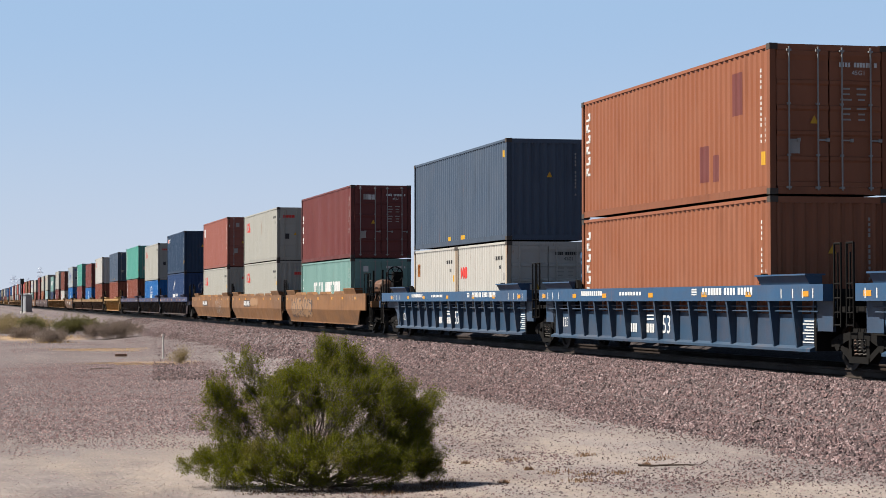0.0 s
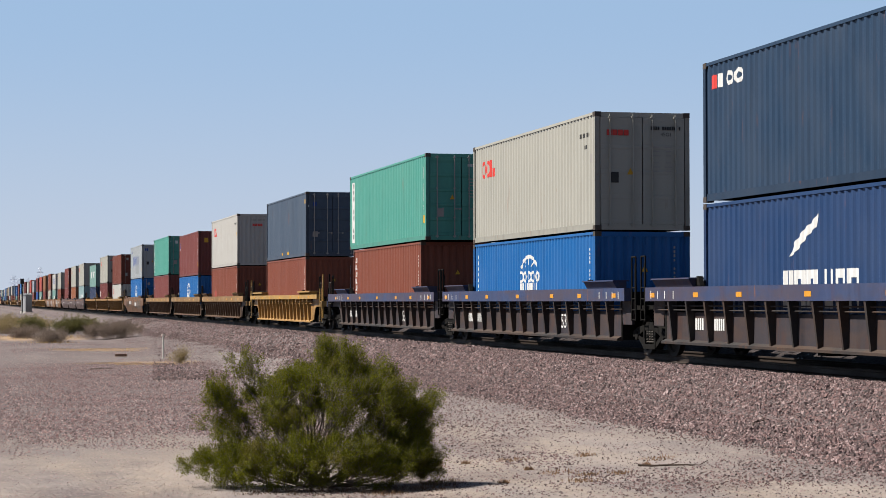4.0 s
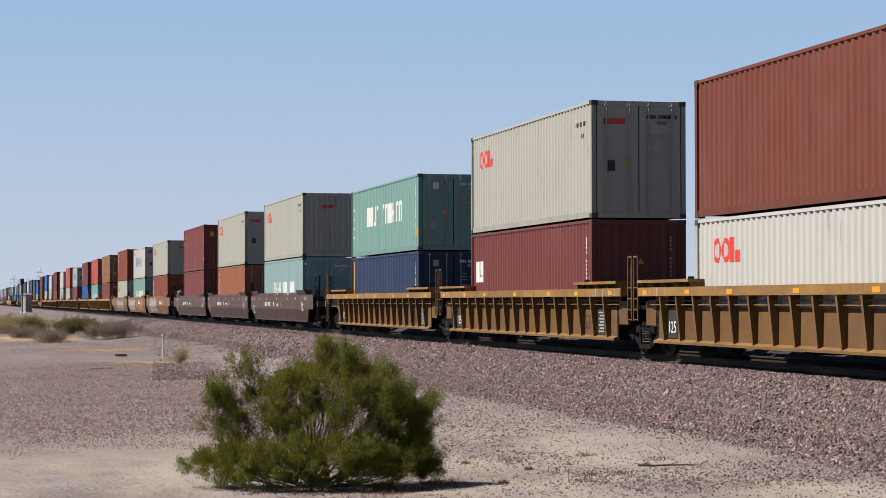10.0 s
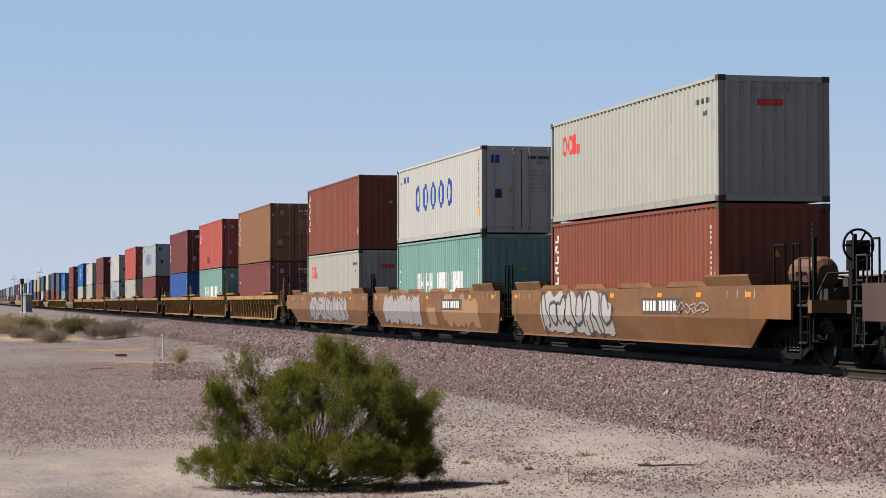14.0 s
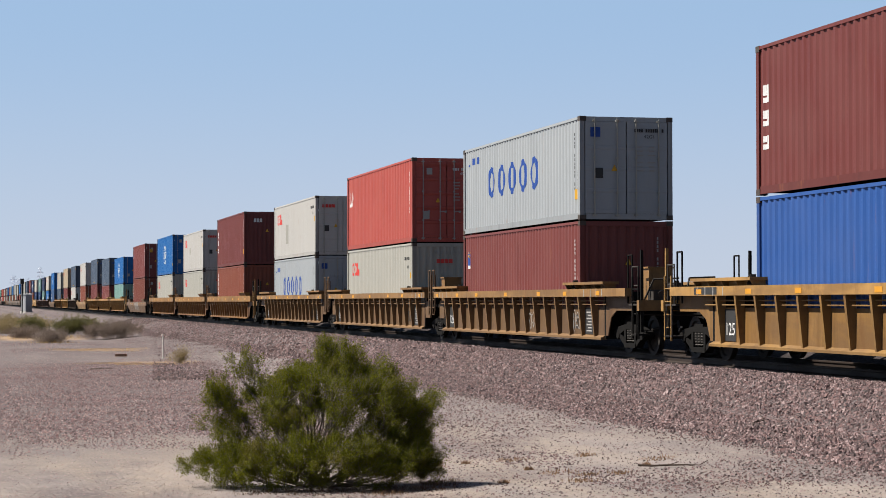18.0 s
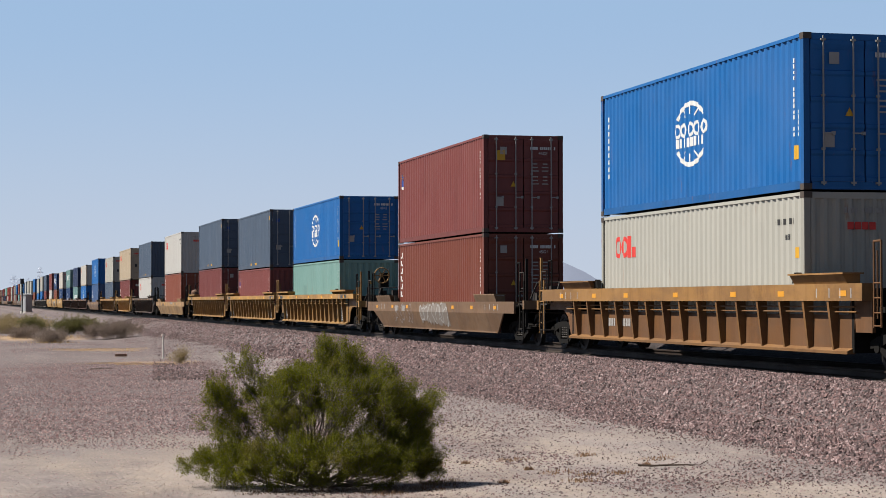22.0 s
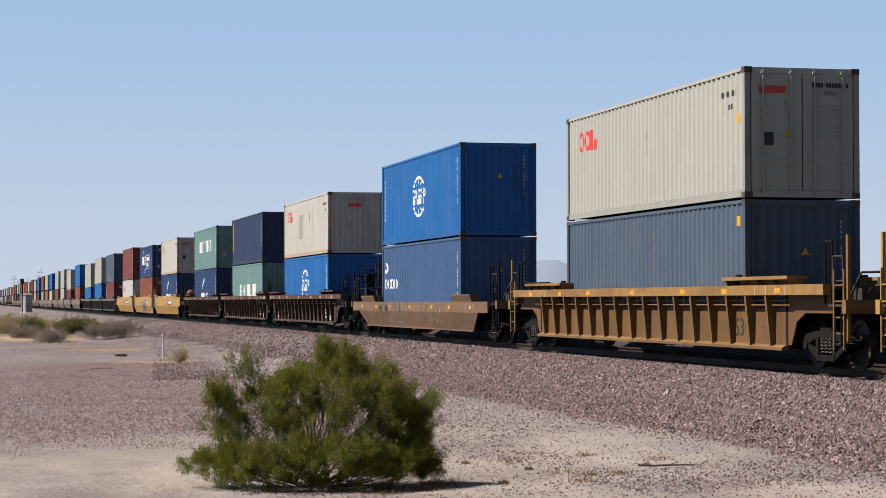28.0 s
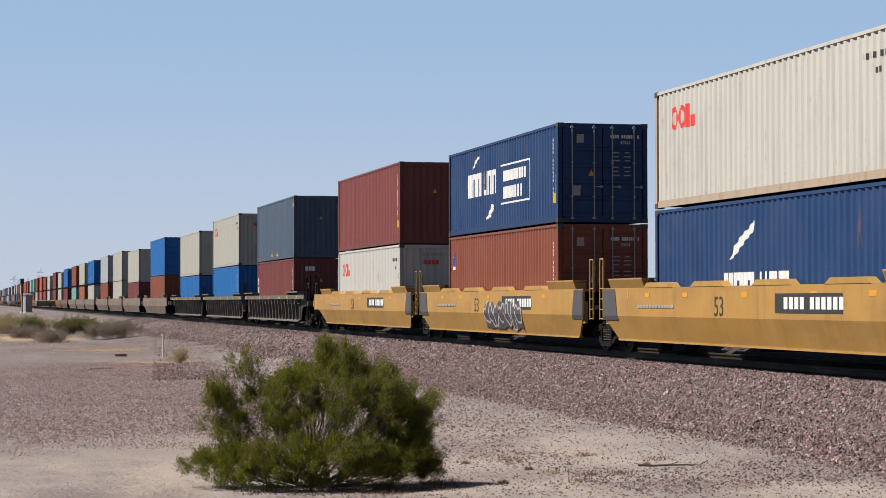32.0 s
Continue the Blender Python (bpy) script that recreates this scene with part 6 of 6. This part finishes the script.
def burner(y0, y1, z0, z1, seed, teeth=9):
    """Filled spray-paint block with a ragged outline, as upright quads side by side."""
    rng = random.Random(seed)
    n = teeth * 3
    top = [z1 - rng.random() ** 2 * 0.28 * (z1 - z0) for _ in range(n + 1)]
    bot = [z0 + rng.random() ** 2 * 0.22 * (z1 - z0) for _ in range(n + 1)]
    top[0] = top[n] = z0 + 0.7 * (z1 - z0)
    ys = [y0 + (y1 - y0) * i / n for i in range(n + 1)]
    return [[(ys[i], bot[i]), (ys[i + 1], bot[i + 1]), (ys[i + 1], top[i + 1]), (ys[i], top[i])] for i in range(n)]


def strokes(y0, y1, z0, z1, seed, letters=6, width=0.05):
    """Illegible rounded spray strokes: looping ribbons, one a letter."""
    rng = random.Random(seed)
    out = []
    step = (y1 - y0) / letters
    zc, rz = (z0 + z1) / 2, (z1 - z0) / 2
    for k in range(letters):
        c = y1 - (k + 0.5) * step
        a0, turn = rng.uniform(0, 6.28), rng.choice([-1, 1]) * rng.uniform(4.2, 7.5)
        p1, p2, f = rng.uniform(0, 6.28), rng.uniform(0, 6.28), rng.choice([1.5, 2.0, 2.5])
        n = 26
        line = []
        for i in range(n + 1):
            a = a0 + turn * i / n
            r = 0.72 + 0.28 * math.sin(f * a + p1)
            line.append(Vector((c + 0.58 * step * r * math.cos(a), zc + rz * r * math.sin(a + 0.3 * math.sin(a + p2)))))
        for i in range(n):
            d = line[i + 1] - line[i]
            if d.length < 0.005:
                continue
            s = Vector((-d.y, d.x)).normalized() * width * 0.5
            p, q = line[i], line[i + 1]
            out.append([(p.x - s.x, p.y - s.y), (q.x - s.x, q.y - s.y), (q.x + s.x, q.y + s.y), (p.x + s.x, p.y + s.y)])
    return [[(y, min(1.47, max(0.36, z))) for y, z in p] for p in out]


SILVER = flat("silver spray paint", (0.25, 0.24, 0.23))
LILAC = flat("washed-out grey spray paint", (0.21, 0.19, 0.19))
PEACH = flat("pale repaint", (0.215, 0.125, 0.065))
DUSK = flat("dark spray paint", (0.05, 0.045, 0.05))
SMOKE = flat("thin grey spray paint", (0.135, 0.115, 0.098))
SOOT = flat("thin dark spray paint", (0.062, 0.045, 0.034))


def words_for(i, kind, key):
    """Numbers and illegible stencils on the seen side of a car."""
    out = []
    rng = random.Random(900 + i)
    light = WHITE if key in ("blue", "ink", "plum", "oxide", "sooty", "brown", "grey") else BLACK_MARK
    z = 0.52 if kind == "R" else 0.78
    if key == "blue":
        out += [("number", glyphs("53", -0.04, 0.50, 0.40), WHITE), ("number", glyphs("125", 7.60, 0.56, 0.24), WHITE)]
        out.append(("stencil", [rect(-8.25, 0.44 + 0.055 * k, 0.5 - 0.08 * (k % 3), 0.022) for k in range(8)] + [rect(2.0 - 0.16 * k, 0.50, 0.10, 0.20) for k in range(3)] + [rect(0.92 - 0.11 * k, 0.50, 0.075, 0.20) for k in range(5)] + [rect(0.5, 0.78 + 0.09 * k, 0.48, 0.04) for k in range(2)], WHITE))
    elif key == "plum":
        out += [("number", glyphs("53", 8.35, 0.60, 0.40), WHITE), ("stencil", [rect(3.9 - 0.22 * k, 0.98, 0.13, 0.20) for k in range(4)] + [rect(2.85 - 0.22 * k, 0.98, 0.13, 0.20) for k in range(4)], WHITE)]
        out.append(("stencil", [rect(-7.9, 0.78 + 0.055 * k, 0.7 - 0.1 * (k % 3), 0.018) for k in range(8)], WHITE))
        out.append(("stencil", [rect(-0.6, 1.06, 0.9, 0.03), rect(-0.5, 1.0, 0.6, 0.025), rect(1.0, 0.98, 0.14, 0.2), rect(-1.3, 0.96, 0.03, 0.22), rect(-1.5, 0.96, 0.03, 0.22)], WHITE))
    elif key in ("yellow", "honey", "gold", "dusty", "amber"):
        out += [("number", glyphs("53", -5.66 if kind == "R" else 1.8, z + (0.0 if kind == "R" else 0.12), 0.36 if kind == "R" else 0.40), BLACK_MARK)]
        if kind == "R" and i in (14, 15, 16, 23, 24, 25, 26, 27, 28, 33, 34, 35):
            out.append(("number_panel", [rect(-7.32, 0.40, 0.62, 0.64)], BLACK_MARK))
            out.append(("stencil", [rect(-7.24, 0.46 + 0.075 * k, 0.42 - 0.1 * (k % 2), 0.035) for k in range(7)], GREY_MARK))
            out.append(("number_panel", [rect(7.06, 0.40, 0.62, 0.64)], BLACK_MARK))
            out.append(("number", glyphs("125", 7.62, 0.52, 0.25), WHITE))
        elif kind == "S":
            out.append(("number_panel", [rect(-4.4, 0.98, 3.0, 0.36)], BLACK_MARK))
            out.append(("stencil", [rect(-2.0 - 0.25 * k - (0.2 if k > 3 else 0), 1.05, 0.18, 0.22) for k in range(10)], WHITE))
            if i != 44:
                out.append(("end_panel", [[(-9.08, 0.76), (-8.15, 0.76), (-8.35, 1.49), (-9.08, 1.49)]], flat("dark end panel", (0.05, 0.047, 0.05))))
            if i != 46:
                out.append(("end_panel", [[(9.08, 0.76), (9.08, 1.49), (8.2, 1.49), (8.0, 0.76)]], flat("dark end panel", (0.05, 0.047, 0.05))))
            out.append(("stencil", [rect(6.4 - 0.2 * k, 1.05, 0.14, 0.07) for k in range(12)], GREY_MARK))
    elif key in ("brown", "ochre", "clay"):
        out.append(("number_panel", [rect(1.6 if key != "ochre" else -4.6, 0.93, 2.6, 0.34)], flat("dark number panel", (0.055, 0.042, 0.035))))
        out.append(("stencil", [rect((3.95 if key != "ochre" else -2.25) - 0.23 * k - (0.15 if k > 3 else 0), 0.99, 0.16, 0.22) for k in range(9)], WHITE))
    elif key == "oxide":
        out.append(("number", glyphs("125", 7.62, 0.56, 0.25), WHITE))
        out.append(("stencil", [rect(7.12, 0.95 + 0.05 * k, 0.5 - 0.09 * (k % 3), 0.02) for k in range(4)] + [rect(5.42 - 0.16 * k, 0.72, 0.11, 0.2) for k in range(3)] + [rect(4.42 - 0.14 * k, 0.82, 0.10, 0.2) for k in range(4)] + [rect(2.05, 0.68, 0.4, 0.16), rect(1.08, 0.85, 0.3, 0.03), rect(1.08, 0.79, 0.22, 0.03)], GREY_MARK))
        out += [("number", glyphs("53", -5.66, 0.52, 0.38), WHITE), ("stencil", [rect(-7.28, 0.42, 0.5, 0.2)] + [rect(7.12, 0.42, 0.5, 0.12)], GREY_MARK)]
    elif key == "ink":
        out += [("number", glyphs("53", -3.36, 0.52, 0.36), WHITE), ("stencil", [rect(6.36 - 0.13 * k, 0.60, 0.09, 0.24) for k in range(4)] + [rect(5.26 - 0.12 * k, 0.60, 0.085, 0.24) for k in range(5)], WHITE)]
    else:
        out.append(("stencil", [rect(5.28 - 0.13 * k, z + 0.1, 0.09, 0.18) for k in range(4)] + [rect(4.24 - 0.12 * k, z + 0.1, 0.085, 0.18) for k in range(5)], light if rng.random() < 0.5 else GREY_MARK))
    if i in (33, 34, 35, 24, 25):
        out.append(("chord_band", [rect(-8.9, 1.33, 1.3, 0.15), rect(7.6, 1.33, 1.3, 0.15)], BLACK_MARK))
    if key == "blue":
        out.append(("chord_marking", [rect(5.2 - k * 0.17, 1.33, 0.12, 0.11) for k in range(10)] + [rect(2.2 - k * 0.2, 1.33, 0.14, 0.08) for k in range(8)] + [rect(-3.2 - k * 0.16 - 0.1 * (k > 6) - 0.1 * (k > 10), 1.32, 0.115, 0.14) for k in range(16)] + [rect(-2.75, 1.32 + 0.05 * k, 0.3, 0.03) for k in range(3)], WHITE))
    tags = {13: [(-7.6, -3.9, 0.5, 1.36, SOOT, 0.05, 4), (4.8, 7.6, 0.7, 1.3, SOOT, 0.09, 4), (-0.8, 1.6, 0.45, 0.9, SOOT, 0.03, 6)], 20: [(0.2, 6.2, 0.36, 1.46, SILVER, 0.09, 5), (-6.2, -4.0, 0.95, 1.2, GREY_MARK, 0.03, 6)],
            21: [(1.2, 7.2, 0.4, 1.42, SILVER, 0.05, 6)], 22: [(-5.0, 4.0, 0.4, 1.4, SILVER, 0.06, 8)], 32: [(-2.5, 1.5, 0.42, 1.16, SILVER, 0.05, 4), (2.6, 5.8, 0.45, 1.12, LILAC, 0.025, 5)],
            45: [(-3.4, 0.6, 0.40, 1.22, DUSK, 0.07, 4)], 3: [(1.8, 7.4, 0.5, 1.38, PEACH, 0.06, 6)], 5: [(-5.5, -2.5, 0.5, 1.35, SILVER, 0.03, 6)], 40: [(0.5, 4.0, 0.45, 1.3, GREY_MARK, 0.03, 5), (-4.5, -2.2, 0.5, 1.2, GREY_MARK, 0.025, 4)], 4: [(-1.2, 1.6, 0.95, 1.4, PEACH, 0.05, 3)], 36: [(-2.5, -0.8, 1.0, 1.35, SILVER, 0.05, 3)]}
    for k, (a, b, c, d, mt, wd, nl) in enumerate(tags.get(i, ())):
        if wd > 0.045 and k == 0:
            fill = PEACH if i in (3, 4) else SOOT if i == 13 else SMOKE if i == 32 else DUSK if i == 45 else LILAC if i in (22, 21, 32) else SILVER
            out.append(("graffiti", burner(a, b, c, d, 40 * i + k, nl + 3), fill))
            mt = SMOKE if i == 13 else SILVER if i in (45, 21, 32) else DUSK
        if i != 4:
            out.append(("graffiti", strokes(a, b, c, d, 40 * i + k, nl + (3 if wd > 0.045 else 0), wd), mt))
    if i in (21,):
        out.insert(0, ("repaint_patch", burner(-6.6, -2.0, 0.40, 1.46, 5, 5) + [rect(-1.0, 0.45, 1.2, 0.55)], PEACH))
    if i in (13, 11):
        out.append(("number_panel", [rect(-3.6 if i == 13 else -2.2, 0.70, 1.9, 0.5)], DUSK))
        if i == 13:
            out.append(("stencil", [rect(-3.45 + 0.42 * k, 0.80, 0.32, 0.32) for k in range(4)], WHITE))
    if kind == "R" and i in (10, 12, 26, 38, 41, 43):
        for k in range(2):
            y0 = -6.26 + 1.025 * ((i * 3 + k * 4) % 13)
            out.append(("graffiti", strokes(y0, y0 + 0.58, 0.45, 0.98, 70 * i + k, 2, 0.022), (GREY_MARK, SILVER)[k % 2]))
    return out


def build_well(i, u, kind, key, flags, up, low, detail):
    half = 9.05 if "x" not in flags else 7.3
    Lu = 12.192 if up in ("-", "") else LEN[int(up.split(".")[4])]
    yc = u + Lu / 2
    car = well_car(kind, key, "n" in flags, "f" in flags, 300 + i, half, [k for k, g in (("wheel", "w"), ("near_frame", "h"), ("far_frame", "H"), ("tank", "c"), ("box", "b"), ("low", "l")) if g in flags], detail, words_for(i, kind, key) if detail > 1 else ())
    MOVING.append((car, yc, RAIL))
    if up == "-":
        return
    if low == "twin":
        for k, em in ((1, "hl"), (-1, "kl")):
            b = container("rw", em, "d", STD, 20, "rust-stained off-white twenty-foot steel container, in a railcar well", detail, 500 + k)
            MOVING.append((b, yc + k * 3.07, FLOOR))
        h = STD
    else:
        b, h, _ = box_from(low, 1000 + i, detail, "in a railcar well")
        MOVING.append((b, yc, FLOOR))
    b, h2, _ = box_from(up, 2000 + i, detail, "stacked on another")
    MOVING.append((b, yc, FLOOR + h + 0.03))


for i, row in enumerate(TRAIN_ROWS):
    f = row.split()
    build_well(i, float(f[0]), f[1], f[2], f[3] if len(f) > 3 else "-", f[4] if len(f) > 4 else "-", f[5] if len(f) > 5 else "-", 2 if i < 49 else 1)

# the rest of the train, which stays far off
FAR = ("bb wh", "wh or", "ru te", "bb ma", "wh wh", "ma ma", "wh wh", "ru ru", "re re", "ru wh", "gr ma", "lg na", "ru sl", "re ma", "sl wh", "cr ru", "ma ma", "wh bb", "wh ru", "cm wh", "lg ru", "ma bb", "wh te", "ru wh", "bb wh", "or ma", "wh sl",
       "wh wh", "ma lg", "bb ru", "wh ma", "re wh", "sl wh", "te ru", "wh wh")
u = 1144.6
for i, cc in enumerate(FAR):
    u += 23.65 if i % 3 == 0 else 19.6
    a, b = cc.split()
    build_well(100 + i, u, "S" if i % 9 < 5 else "R", ("pale", "dusty", "grey", "drab")[(i // 3) % 4], ("n", "-", "f")[i % 3], f"{a}..{rngT.choice('pdr')}.{rngT.choice('hhs')}.40", f"{b}..p.h.40", 0)


def motions():
    """The whole train runs towards the viewer at about 28.6 to 29.2 m/s."""
    for ob, y, z in MOVING:
        walk(ob, [(t, pose(TX, y - train_advance(t), z)) for t in range(0, 33, 4)])


motions()
